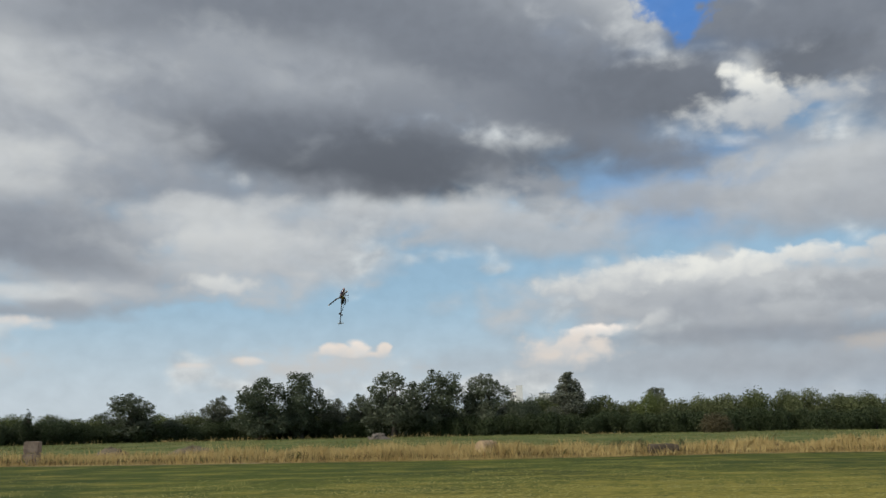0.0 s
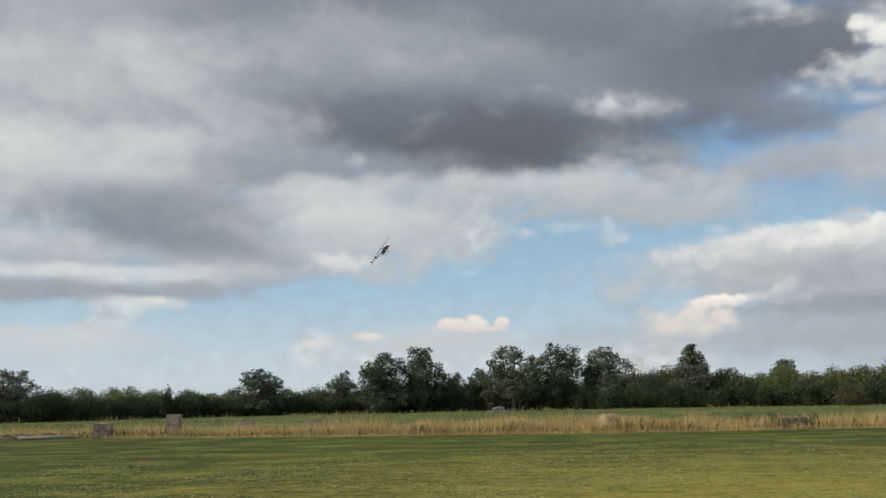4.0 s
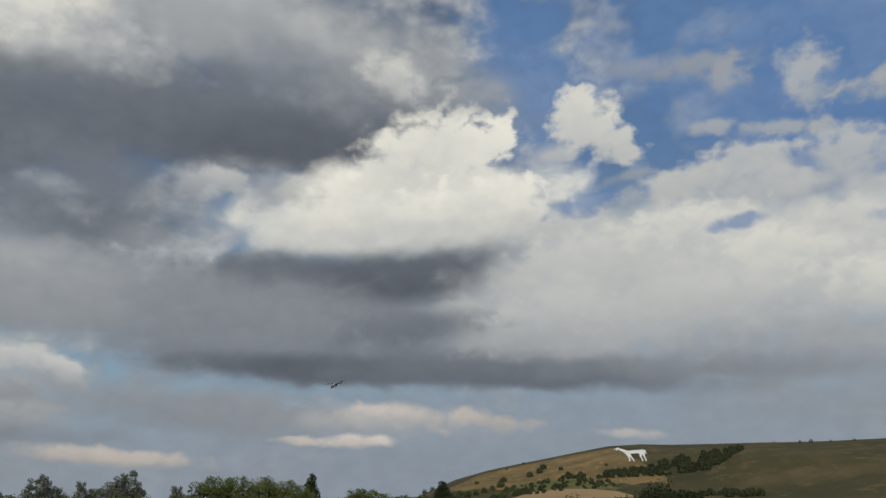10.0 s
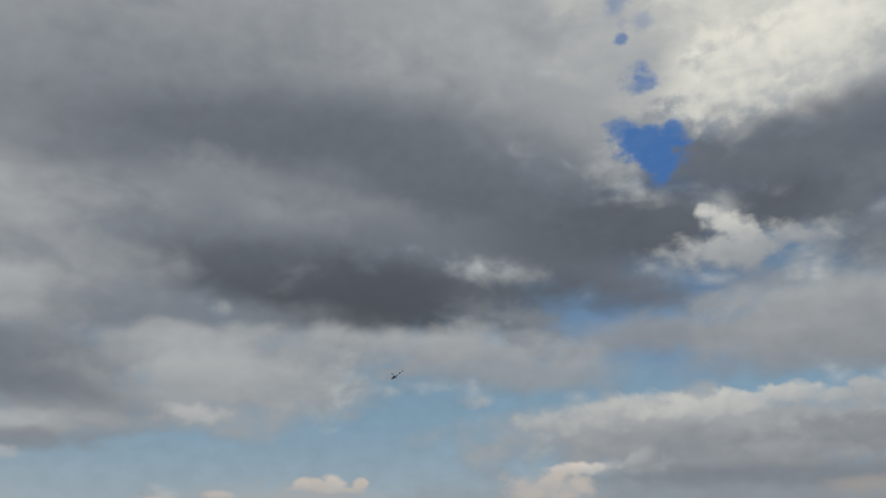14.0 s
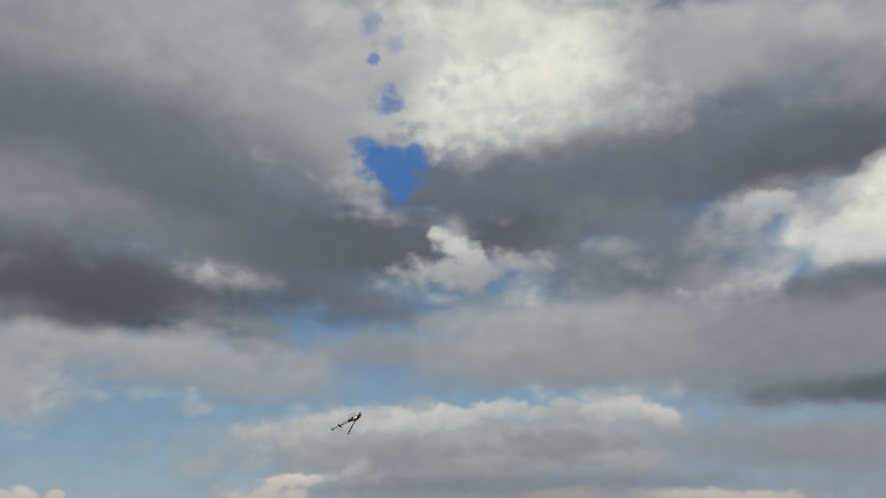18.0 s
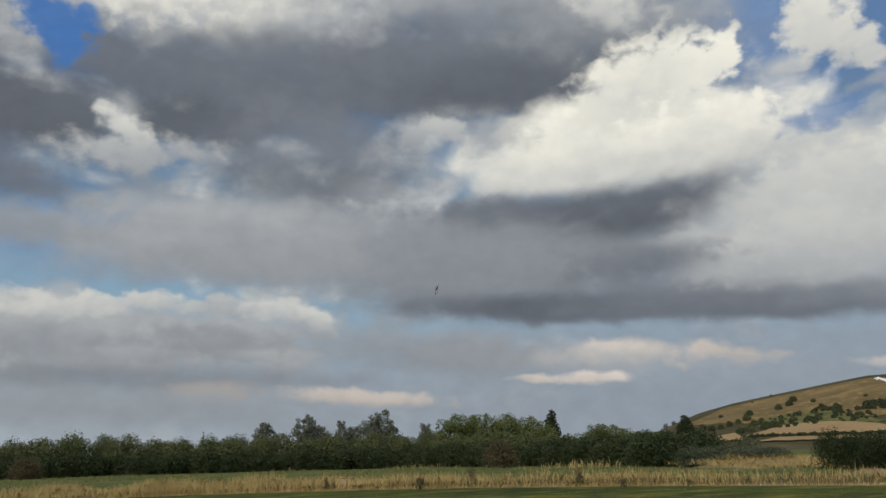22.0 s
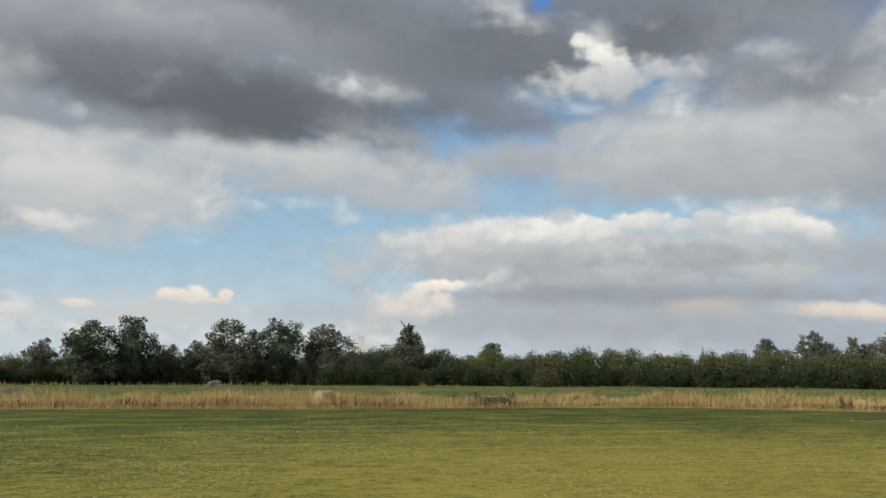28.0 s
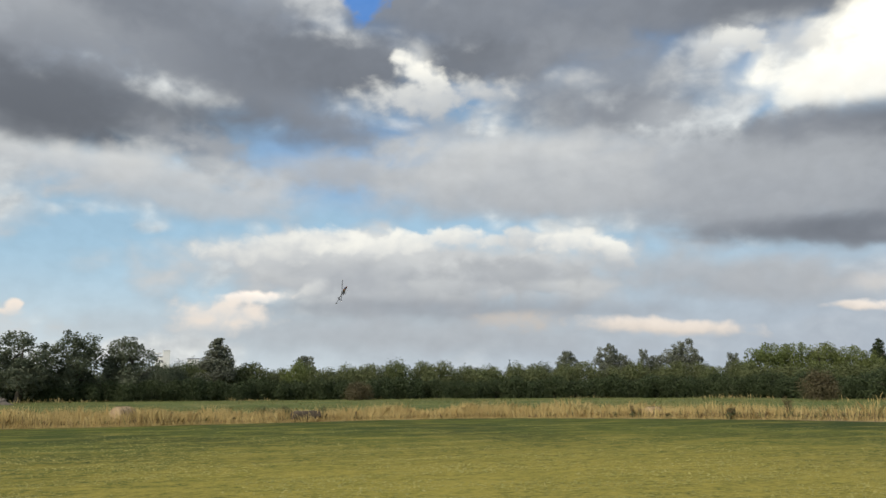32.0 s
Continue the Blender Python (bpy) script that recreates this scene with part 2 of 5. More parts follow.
cloud(55.5, 28.7, 2.09, 1.46, -17, .6, .8, 223, 192, .85)
cloud(42.7, 25.6, 13.33, 2.89, -1, .5, .5, 125, 110, .97)
cloud(47.1, 24.5, 7.93, 1.95, -0, .55, .5, 110, 101, .95)
cloud(26.7, 24.1, 9.01, 2.64, -8, .5, .5, 119, 108, .97)
cloud(32.6, 25.3, 7.40, 1.87, 5, .8, .6, 123, 112, .7)
cloud(25.8, 21.7, 4.18, 1.44, -2, .5, .6, 103, 99, .95)
cloud(16.0, 21.5, 5.93, 1.88, -3, .6, .5, 110, 101, .9)
cloud(32.1, 18.5, 5.62, 2.27, -14, .7, .7, 125, 117, .85)
cloud(35.4, 20.5, 5.91, 1.87, -15, .8, .7, 130, 121, .75)
cloud(36.0, 17.9, 2.21, 1.12, -5, .8, .9, 121, 112, .7)
cloud(16.5, 26.9, 2.07, 1.19, -6, .35, .8, BLUE, BLUE, .95)
cloud(17.3, 25.6, 1.04, 1.20, -8, .4, .8, BLUE, BLUE, .95)
cloud(18.5, 27.5, 0.74, 0.81, 1, .4, .9, BLUE, BLUE, .9)
cloud(14.8, 27.8, 0.94, 0.67, -17, .5, 1, BLUE, BLUE, .7)
cloud(16.3, 31.3, 0.88, 0.72, 3, .7, 1.3, BLUE, BLUE, .75)
cloud(15.1, 33.6, 0.32, 0.25, 4, .6, 1.2, BLUE, BLUE, .7)
cloud(16.9, 34.7, 0.50, 0.42, 3, .9, 1.3, BLUE, BLUE, .3)
cloud(15.1, 35.9, 0.51, 0.92, 1, .9, 1.4, BLUE, BLUE, .45)
cloud(20.9, 21.6, 1.14, 1.06, -40, .6, 1, 209, 185, .9)
cloud(19.9, 22.3, 0.53, 0.61, 0, .6, 1.1, 218, 196, .8)
cloud(21.7, 21.0, 1.52, 0.61, -25, .6, 1, 223, 196, .9)
cloud(21.7, 19.5, 3.79, 1.07, 3, .6, .9, 192, 167, .9)
cloud(25.7, 19.8, 2.28, 0.69, 4, .7, .9, 179, 161, .8)
cloud(32.8, 20.4, 1.05, 0.53, -4, .8, .9, 176, 152, .8)
cloud(22.9, 17.4, 1.90, 1.07, -1, .9, .9, 154, 141, .6)
cloud(37.9, 17.5, 1.24, 0.82, -6, .9, .9, 152, 139, .65)
cloud(30.2, 14.1, 9.70, 2.49, -3, .5, .6, 170, 152, .92)
cloud(28.8, 15.7, 6.41, 0.91, -5, .6, .7, 179, 165, .8)
cloud(40.1, 13.4, 9.17, 3.29, -5, .6, .5, 161, 150, .85)
cloud(33.2, 12.8, 7.39, 1.12, -3, .7, .7, 167, 159, .7)
cloud(17.0, 14.4, 3.73, 0.83, 0, .8, .8, 154, 145, .7)
cloud(48.4, 12.5, 8.36, 2.79, -7, .5, .5, 154, 141, .9)
cloud(42.8, 15.3, 5.22, 1.09, 4, .7, .6, 154, 145, .7)
cloud(51.2, 13.6, 3.41, 1.37, -8, .7, .7, 163, 145, .8)
cloud(47.9, 9.8, 7.06, 1.04, -4, .6, .5, 123, 112, .9)
cloud(42.3, 11.0, 5.17, 0.93, -5, .7, .6, 134, 125, .7)
cloud(19.7, 7.9, 14.53, 2.49, -1, .35, .6, 181, 152, 1)
cloud(11.5, 9.2, 4.61, 1.01, 7, .4, .8, 198, 167, .9)
cloud(14.8, 10.0, 1.90, 0.81, 0, .45, .9, 209, 183, .9)
cloud(17.8, 9.6, 2.59, 0.74, -0, .5, .9, 212, 183, .9)
cloud(21.2, 10.0, 2.47, 0.74, -1, .4, .9, 214, 187, .9)
cloud(24.7, 10.1, 2.48, 0.60, -2, .4, .9, 205, 181, .9)
cloud(28.9, 10.0, 2.25, 0.67, -2, .4, .9, 190, 167, .85)
cloud(31.3, 9.8, 2.08, 0.74, -7, .45, .9, 209, 183, .9)
cloud(34.1, 9.0, 1.60, 0.66, -18, .4, .9, 212, 176, .9)
cloud(35.3, 8.2, 0.72, 0.37, -23, .5, .9, 198, 167, .85)
cloud(30.4, 8.0, 1.25, 0.44, -17, .6, 1, 192, 165, .75)
cloud(31.3, 6.9, 2.58, 0.40, -2, .6, .9, 201, 167, .8)
cloud(23.8, 6.9, 4.09, 0.29, -1, .7, .8, 176, 156, .6)
cloud(14.2, 6.8, 0.85, 0.51, 30, .6, 1, 192, 167, .7)
cloud(27.6, 7.7, 4.47, 0.95, -2, .7, .8, 141, 134, .6)
cloud(21.6, 5.3, 12.01, 0.79, -1, .7, .5, 139, 132, .85)
cloud(19.3, 3.7, 16.32, 1.20, -1, .8, .4, 154, 148, .8)
cloud(39.4, 7.6, 6.65, 0.93, -4, .8, .7, 159, 150, .7)
cloud(46.1, 6.3, 5.51, 1.16, -4, .7, .7, 159, 148, .7)
cloud(10.1, 6.1, 2.15, 0.39, 2, .5, .9, warm(223), 187, .95)
cloud(8.3, 4.9, 2.45, 1.03, -0, .6, .8, warm(203), 176, .9)
cloud(7.3, 4.1, 2.01, 0.54, -0, .7, .8, warm(196), 174, .7)
cloud(36.9, 4.0, 4.57, 0.39, -4, .7, .8, warm(198), warm(179), .85)
cloud(27.5, 4.4, 2.21, 0.50, -2, .8, .8, warm(167), 156, .7)
cloud(-8.3, 3.9, 4.91, 1.05, -1, .8, .6, warm(184), 174, .6)
cloud(-7.8, 5.1, 0.57, 0.45, -1, .4, .6, warm(205), 183, 1)
cloud(-6.1, 4.8, 2.35, 0.26, -2, .5, .5, warm(198), 179, .95)
cloud(-6.0, 5.3, 0.64, 0.57, -2, .4, .6, warm(210), 186, 1)
cloud(-6.9, 5.1, 0.49, 0.38, -1, .4, .6, warm(203), 183, 1)
cloud(-4.2, 5.1, 0.45, 0.45, -2, .4, .6, warm(203), 181, 1)
cloud(56.7, 20.2, 10.34, 3.11, 2, .35, .6, 247, 218, 1)
cloud(60.6, 24.4, 2.78, 2.61, -9, .3, .8, 247, 226, 1)
cloud(62.7, 24.6, 1.09, 1.24, -10, .3, .9, 247, 229, 1)
cloud(64.1, 20.7, 1.76, 1.68, -9, .3, .9, 247, 222, 1)
cloud(56.3, 23.9, 3.52, 2.18, 23, .4, .7, 241, 216, 1)
cloud(49.6, 19.1, 5.61, 1.68, 0, .5, .7, 235, 210, .95)
cloud(58.1, 18.6, 7.13, 1.03, 2, .7, .6, 220, 204, .7)
cloud(43.1, 21.9, 1.57, 0.66, -11, .5, 1.1, 210, 182, .85)
cloud(41.3, 21.6, 1.12, 0.44, -1, .7, 1.1, 190, 163, .7)
cloud(46.5, 21.3, 2.25, 1.04, -3, .8, .9, 180, 163, .7)
cloud(54.7, 13.7, 10.97, 2.62, -5, .6, .5, 145, 133, .9)
cloud(54.8, 15.4, 9.14, 1.72, 1, .5, .5, 106, 96, .96)
cloud(58.7, 16.3, 5.35, 1.40, 6, .6, .6, 114, 104, .85)
cloud(46.6, 16.0, 4.17, 0.91, -3, .7, .6, 114, 106, .8)
cloud(45.3, 12.7, 9.80, 2.66, -2, .6, .5, 151, 141, .85)
cloud(28.1, 14.3, 8.39, 2.26, 2, .5, .7, 171, 153, .9)
cloud(26.3, 15.7, 5.15, 0.72, -1, .6, .8, 178, 163, .8)
cloud(27.5, 12.5, 7.65, 0.95, 1, .7, .7, 159, 151, .7)
cloud(65.2, 13.0, 6.70, 3.93, 3, .5, .7, 200, 180, .9)
cloud(69.6, 15.6, 4.73, 2.77, 1, .5, .8, 210, 194, .9)
cloud(67.5, 11.6, 5.53, 1.41, 1, .7, .7, 208, 192, .7)
cloud(56.8, 12.1, 3.64, 0.89, 1, .7, .7, 114, 106, .85)
cloud(60.3, 13.5, 1.77, 0.51, 9, .7, .9, 190, 163, .7)
cloud(51.3, 9.5, 9.68, 0.83, -3, .45, .5, 110, 100, .95)
cloud(64.8, 9.2, 11.02, 1.15, -6, .5, .5, 123, 112, .95)
cloud(57.8, 10.8, 7.21, 0.97, -5, .8, .6, 135, 125, .7)
cloud(69.2, 25.5, 1.99, 1.81, -10, .35, .9, 230, 206, 1)
cloud(68.2, 26.2, 1.03, 1.29, -0, .4, 1, 228, 208, .95)
cloud(70.8, 24.0, 2.01, 1.10, -21, .45, 1, 218, 196, .95)
cloud(67.1, 23.3, 1.49, 0.80, 10, .6, 1, 208, 192, .8)
cloud(67.0, 18.5, 2.25, 1.35, -10, .6, .9, 202, 186, .7)
cloud(77.2, 15.5, 12.64, 4.35, -3, .5, .7, 212, 194, .95)
cloud(90.4, 13.8, 13.03, 4.17, -6, .5, .7, 210, 194, .95)
cloud(75.1, 20.7, 2.63, 0.97, 7, .5, 1, 208, 190, .9)
cloud(80.0, 21.7, 2.59, 1.03, 0, .5, 1, 208, 190, .9)
cloud(81.5, 19.9, 5.53, 1.19, -5, .6, 1, 204, 190, .85)
cloud(86.3, 21.1, 3.23, 1.23, -11, .6, 1, 204, 188, .85)
cloud(91.1, 20.8, 2.76, 0.78, -13, .7, 1, 198, 184, .7)
cloud(96.7, 17.4, 4.47, 1.18, -3, .6, 1, 204, 188, .85)
cloud(100.8, 18.4, 1.81, 1.13, -12, .6, 1, 202, 186, .85)
cloud(84.4, 26.0, 1.26, 1.88, 23, .6, 1, 200, 184, .8)
cloud(93.1, 24.7, 4.91, 0.90, 3, .6, 1, 192, 180, .8)
cloud(98.8, 24.7, 3.98, 0.73, -5, .7, 1, 190, 178, .75)
cloud(89.7, 24.6, 3.07, 0.63, 1, .8, 1, 184, 174, .6)
cloud(79.2, 27.1, 1.02, 0.92, -5, .7, 1, 184, 172, .75)
cloud(76.8, 28.1, 3.29, 0.64, -4, .8, .9, 174, 164, .7)
cloud(77.8, 24.0, 1.34, 0.44, -4, .7, 1, 192, 180, .75)
cloud(82.1, 23.3, 2.19, 0.40, -6, .7, 1, 190, 180, .75)
cloud(72.3, 21.6, 1.35, 0.30, 6, .8, 1, 178, 170, .6)
cloud(61.1, 27.5, 2.49, 1.05, 3, .8, .9, 178, 162, .6)
cloud(69.4, 17.0, 3.41, 1.36, -1, .6, 1, 220, 198, .8)
cloud(75.8, 17.9, 3.78, 1.28, 3, .5, 1, 230, 206, .85)
cloud(81.2, 15.8, 4.65, 1.43, -5, .5, 1, 232, 208, .85)
cloud(88.1, 13.2, 4.61, 1.40, -6, .6, 1, 230, 208, .85)
cloud(93.3, 11.7, 4.02, 1.29, -7, .6, 1, 228, 206, .8)
cloud(85.9, 17.1, 3.25, 0.96, -6, .6, 1, 224, 206, .75)
cloud(67.7, 12.8, 3.78, 1.37, -1, .6, 1, 214, 192, .8)
cloud(77.1, 13.3, 4.16, 1.14, -3, .7, 1, 214, 194, .7)
cloud(98.8, 13.3, 2.79, 1.17, -9, .6, 1, 222, 202, .8)
cloud(69.3, 20.2, 2.49, 0.75, 11, .6, 1.1, CLEAR, CLEAR, .7)
cloud(78.6, 17.7, 1.43, 0.41, 6, .7, 1.2, CLEAR, CLEAR, .7)
cloud(89.2, 16.3, 1.77, 0.43, -17, .8, 1.2, CLEAR, CLEAR, .55)
cloud(95.3, 14.0, 1.21, 0.75, -40, .8, 1.2, CLEAR, CLEAR, .55)
cloud(83.5, 21.0, 0.96, 0.51, -36, .7, 1.2, CLEAR, CLEAR, .6)
cloud(68.9, 12.0, 6.80, 1.98, -1, .6, .8, 202, 182, .85)
cloud(77.0, 11.4, 9.75, 1.52, -3, .8, .7, 192, 178, .7)
cloud(83.7, 9.1, 11.93, 1.71, -4, .7, .6, 170, 160, .8)
cloud(96.1, 9.8, 6.42, 2.10, -7, .7, .7, 200, 186, .7)
cloud(63.1, 11.4, 4.08, 1.28, -0, .7, .8, 188, 162, .8)
cloud(59.3, 13.3, 2.17, 0.48, 1, .7, .9, 204, 172, .75)
cloud(56.4, 12.6, 3.88, 1.03, 1, .8, .7, 133, 123, .8)
cloud(62.3, 8.9, 10.94, 0.82, -1, .5, .5, 123, 113, .92)
cloud(76.1, 8.7, 8.64, 0.91, -3, .7, .6, 148, 138, .8)
cloud(86.0, 5.9, 9.24, 1.25, -4, .9, .5, 160, 152, .6)
cloud(54.1, 6.1, 5.52, 0.97, -1, .5, .8, warm(202), 169, .95)
cloud(53.8, 6.7, 1.70, 0.52, -3, .5, .9, warm(210), 180, .9)
cloud(52.5, 4.9, 2.82, 0.37, 1, .5, .8, warm(220), warm(194), .95)
cloud(48.6, 4.8, 1.28, 0.22, -3, .6, .8, warm(204), warm(184), .85)
cloud(59.2, 5.9, 1.71, 0.73, 2, .5, .9, warm(200), 167, .9)
cloud(62.2, 5.7, 2.27, 0.50, -4, .6, .8, warm(188), 167, .85)
cloud(70.5, 4.8, 1.66, 0.27, -5, .7, .8, warm(200), 182, .8)
cloud(42.0, 6.9, 6.42, 1.06, -2, .7, .7, 155, 145, .75)
cloud(37.4, 3.9, 3.71, 0.41, -2, .7, .7, warm(200), warm(180), .85)
cloud(28.0, 4.5, 2.09, 0.58, -1, .8, .7, warm(171), 161, .6)

# fine unevenness in the cloud and haze
uneven = wnode("ShaderNodeVectorMath", operation="SCALE")
wt.links.new(sky, uneven.inputs[0])
wt.links.new(wmath("MULTIPLY_ADD", crisp, 0.08, 1.0), uneven.inputs["Scale"])
back = wnode("ShaderNodeBackground")
wt.links.new(uneven.outputs[0], back.inputs[0])
back.inputs[1].default_value = 1.0
wt.links.new(back.outputs[0], wnode("ShaderNodeOutputWorld").inputs[0])
world.cycles.sampling_method = "MANUAL"
world.cycles.sample_map_resolution = 512

sun = new("sun", bpy.data.lights.new("sun", "SUN"))
sun.data.energy, sun.data.angle, sun.data.color = 2.1, radians(6), (1.0, 0.93, 0.82)
sun.matrix_world = look((0, 0, 0), (-math.sin(radians(SUN_AZ)) * math.cos(radians(SUN_EL)), -math.cos(radians(SUN_AZ)) * math.cos(radians(SUN_EL)), -math.sin(radians(SUN_EL))))


# ---- materials ----
def material(name, low, high, rough=0.9, scale=1.0, fine=12.0, bump=0.3, metal=0.0, by="Object", tint=None, spread=0.0, detail=6, gloss=0.5, stretch=(1, 1, 1), thin=0.0):
    """Two colours mixed by noise at two scales, with fine relief. tint and spread: a third colour that comes in by object or by leaf."""
    m = bpy.data.materials.new(name)
    m.use_nodes = True
    t = m.node_tree
    b = t.nodes["Principled BSDF"]
    co = t.nodes.new("ShaderNodeTexCoord")
    mp = t.nodes.new("ShaderNodeMapping")
    mp.inputs["Scale"].default_value = stretch
    t.links.new(co.outputs[by], mp.inputs[0])
    n1, n2 = t.nodes.new("ShaderNodeTexNoise"), t.nodes.new("ShaderNodeTexNoise")
    for n, s in ((n1, scale), (n2, scale * fine)):
        n.inputs["Scale"].default_value, n.inputs["Detail"].default_value = s, detail
        t.links.new(mp.outputs[0], n.inputs["Vector"])
    s = t.nodes.new("ShaderNodeMath")
    s.operation = "MULTIPLY_ADD"
    t.links.new(n2.outputs[0], s.inputs[0])
    s.inputs[1].default_value = 0.6
    t.links.new(n1.outputs[0], s.inputs[2])
    r = t.nodes.new("ShaderNodeMapRange")
    t.links.new(s.outputs[0], r.inputs[0])
    r.inputs[1].default_value, r.inputs[2].default_value = 0.58, 1.02
    mix = t.nodes.new("ShaderNodeMix")
    mix.data_type = "RGBA"
    mix.inputs[6].default_value, mix.inputs[7].default_value = (*low, 1), (*high, 1)
    t.links.new(r.outputs[0], mix.inputs[0])
    colour = mix.outputs[2]
    if tint:
        for node, out in (("ShaderNodeObjectInfo", "Random"), ("ShaderNodeNewGeometry", "Random Per Island")):
            o = t.nodes.new(node)
            k = t.nodes.new("ShaderNodeMath")
            k.operation = "MULTIPLY"
            t.links.new(o.outputs[out], k.inputs[0])
            k.inputs[1].default_value = spread
            more = t.nodes.new("ShaderNodeMix")
            more.data_type = "RGBA"
            t.links.new(k.outputs[0], more.inputs[0])
            t.links.new(colour, more.inputs[6])
            more.inputs[7].default_value = (*tint, 1)
            colour = more.outputs[2]
    t.links.new(colour, b.inputs["Base Color"])
    b.inputs["Roughness"].default_value, b.inputs["Metallic"].default_value = rough, metal
    b.inputs["Specular IOR Level"].default_value = gloss
    if bump:
        u = t.nodes.new("ShaderNodeBump")
        u.inputs["Strength"].default_value = bump
        t.links.new(n2.outputs[0], u.inputs["Height"])
        t.links.new(u.outputs[0], b.inputs["Normal"])
    if thin:
        tr, add = t.nodes.new("ShaderNodeBsdfTranslucent"), t.nodes.new("ShaderNodeMixShader")
        t.links.new(colour, tr.inputs[0])
        add.inputs[0].default_value = thin
        t.links.new(b.outputs[0], add.inputs[1])
        t.links.new(tr.outputs[0], add.inputs[2])
        t.links.new(add.outputs[0], t.nodes["Material Output"].inputs[0])
    return m


LEAF = dict(rough=0.65, scale=0.4, fine=6, bump=0, gloss=0.25, thin=0.25)
leaf_broad = material("leaf_broad", (0.04, 0.062, 0.034), (0.115, 0.14, 0.082), tint=(0.17, 0.185, 0.13), spread=0.35, **{**LEAF, "scale": 0.8})
leaf_grey = material("leaf_grey", (0.08, 0.1, 0.066), (0.17, 0.185, 0.135), tint=(0.22, 0.225, 0.17), spread=0.35, **{**LEAF, "scale": 0.8})
leaf_light = material("leaf_light", (0.09, 0.125, 0.034), (0.14, 0.175, 0.055), tint=(0.19, 0.2, 0.08), spread=0.3, **LEAF)
leaf_dark = material("leaf_dark", (0.022, 0.036, 0.014), (0.04, 0.058, 0.022), tint=(0.055, 0.07, 0.03), spread=0.3, **LEAF)
leaf_scrub = material("leaf_scrub", (0.05, 0.076, 0.028), (0.12, 0.15, 0.056), tint=(0.17, 0.175, 0.085), spread=0.4, **LEAF)
leaf_oak = material("leaf_oak", (0.016, 0.024, 0.012), (0.03, 0.04, 0.02), tint=(0.028, 0.038, 0.02), spread=0.3, **{**LEAF, "gloss": 0.08, "rough": 0.8})
leaf_hedge = material("leaf_hedge", (0.022, 0.038, 0.017), (0.056, 0.078, 0.033), tint=(0.075, 0.095, 0.04), spread=0.4, **{**LEAF, "scale": 0.7})
leaf_red = material("leaf_red", (0.07, 0.06, 0.035), (0.12, 0.09, 0.05), tint=(0.13, 0.12, 0.06), spread=0.4, **LEAF)
bark = material("bark", (0.05, 0.042, 0.034), (0.12, 0.1, 0.08), rough=0.95, scale=1.5, fine=8, bump=0.6, stretch=(1, 1, 0.25))
straw = material("straw", (0.5, 0.36, 0.14), (0.76, 0.6, 0.28), rough=0.8, scale=0.5, fine=3, bump=0, tint=(0.4, 0.31, 0.12), spread=0.45, thin=0.3)
clippings = material("clippings", (0.26, 0.24, 0.07), (0.42, 0.37, 0.13), rough=0.9, scale=0.3, fine=5, bump=0, tint=(0.14, 0.16, 0.04), spread=0.6)
stem_brown = material("stem_brown", (0.17, 0.1, 0.05), (0.26, 0.17, 0.085), rough=0.9, scale=3, bump=0, tint=(0.07, 0.08, 0.03), spread=0.5)
hay = material("hay", (0.27, 0.19, 0.105), (0.45, 0.34, 0.2), rough=0.95, scale=3, fine=14, bump=0.8)
hay_pink = material("hay_pink", (0.2, 0.145, 0.11), (0.36, 0.28, 0.215), rough=0.95, scale=4, fine=10, bump=0.8)
hay_old = material("hay_old", (0.045, 0.034, 0.022), (0.11, 0.082, 0.05), rough=0.95, scale=3, fine=12, bump=0.8)
dung = material("dung", (0.1, 0.078, 0.048), (0.18, 0.145, 0.09), rough=0.95, scale=2, fine=10, bump=0.8)
rubble = material("rubble", (0.07, 0.052, 0.04), (0.14, 0.11, 0.085), rough=0.95, scale=2, fine=8, bump=0.6, tint=(0.2, 0.18, 0.15), spread=0.5)
timber = material("timber", (0.2, 0.16, 0.12), (0.38, 0.32, 0.26), rough=0.85, scale=2, fine=10, bump=0.5, stretch=(0.2, 1, 1))
chalk = material("chalk", (0.84, 0.83, 0.78), (0.9, 0.89, 0.85), rough=0.95, scale=0.05, fine=8, bump=0.2)
soil = material("soil", (0.18, 0.13, 0.07), (0.3, 0.22, 0.115), rough=0.95, scale=0.3, fine=9, bump=0.5)
stubble = material("stubble", (0.28, 0.185, 0.085), (0.38, 0.265, 0.13), rough=0.95, scale=0.02, fine=20, bump=0.2)
white_wall = material("white_wall", (0.78, 0.77, 0.75), (0.85, 0.84, 0.82), rough=0.9, scale=0.4, fine=10, bump=0.1)
slate = material("slate", (0.09, 0.09, 0.1), (0.16, 0.16, 0.17), rough=0.7, scale=0.6, fine=10, bump=0.3)
glass_dark = material("glass_dark", (0.03, 0.035, 0.04), (0.05, 0.055, 0.06), rough=0.1, scale=1, bump=0)
paint_copper = material("paint_copper", (0.25, 0.135, 0.1), (0.33, 0.185, 0.14), rough=0.25, metal=0.5, scale=4, bump=0, gloss=0.6)
paint_white = material("paint_white", (0.74, 0.72, 0.7), (0.8, 0.79, 0.77), rough=0.3, scale=4, bump=0, gloss=0.6)
paint_violet = material("paint_violet", (0.035, 0.03, 0.06), (0.05, 0.04, 0.085), rough=0.25, scale=4, bump=0, gloss=0.6)
carbon = material("carbon", (0.015, 0.015, 0.017), (0.03, 0.03, 0.033), rough=0.45, scale=6, bump=0)
alloy = material("alloy", (0.5, 0.5, 0.52), (0.62, 0.62, 0.64), rough=0.35, scale=6, bump=0, metal=1.0)
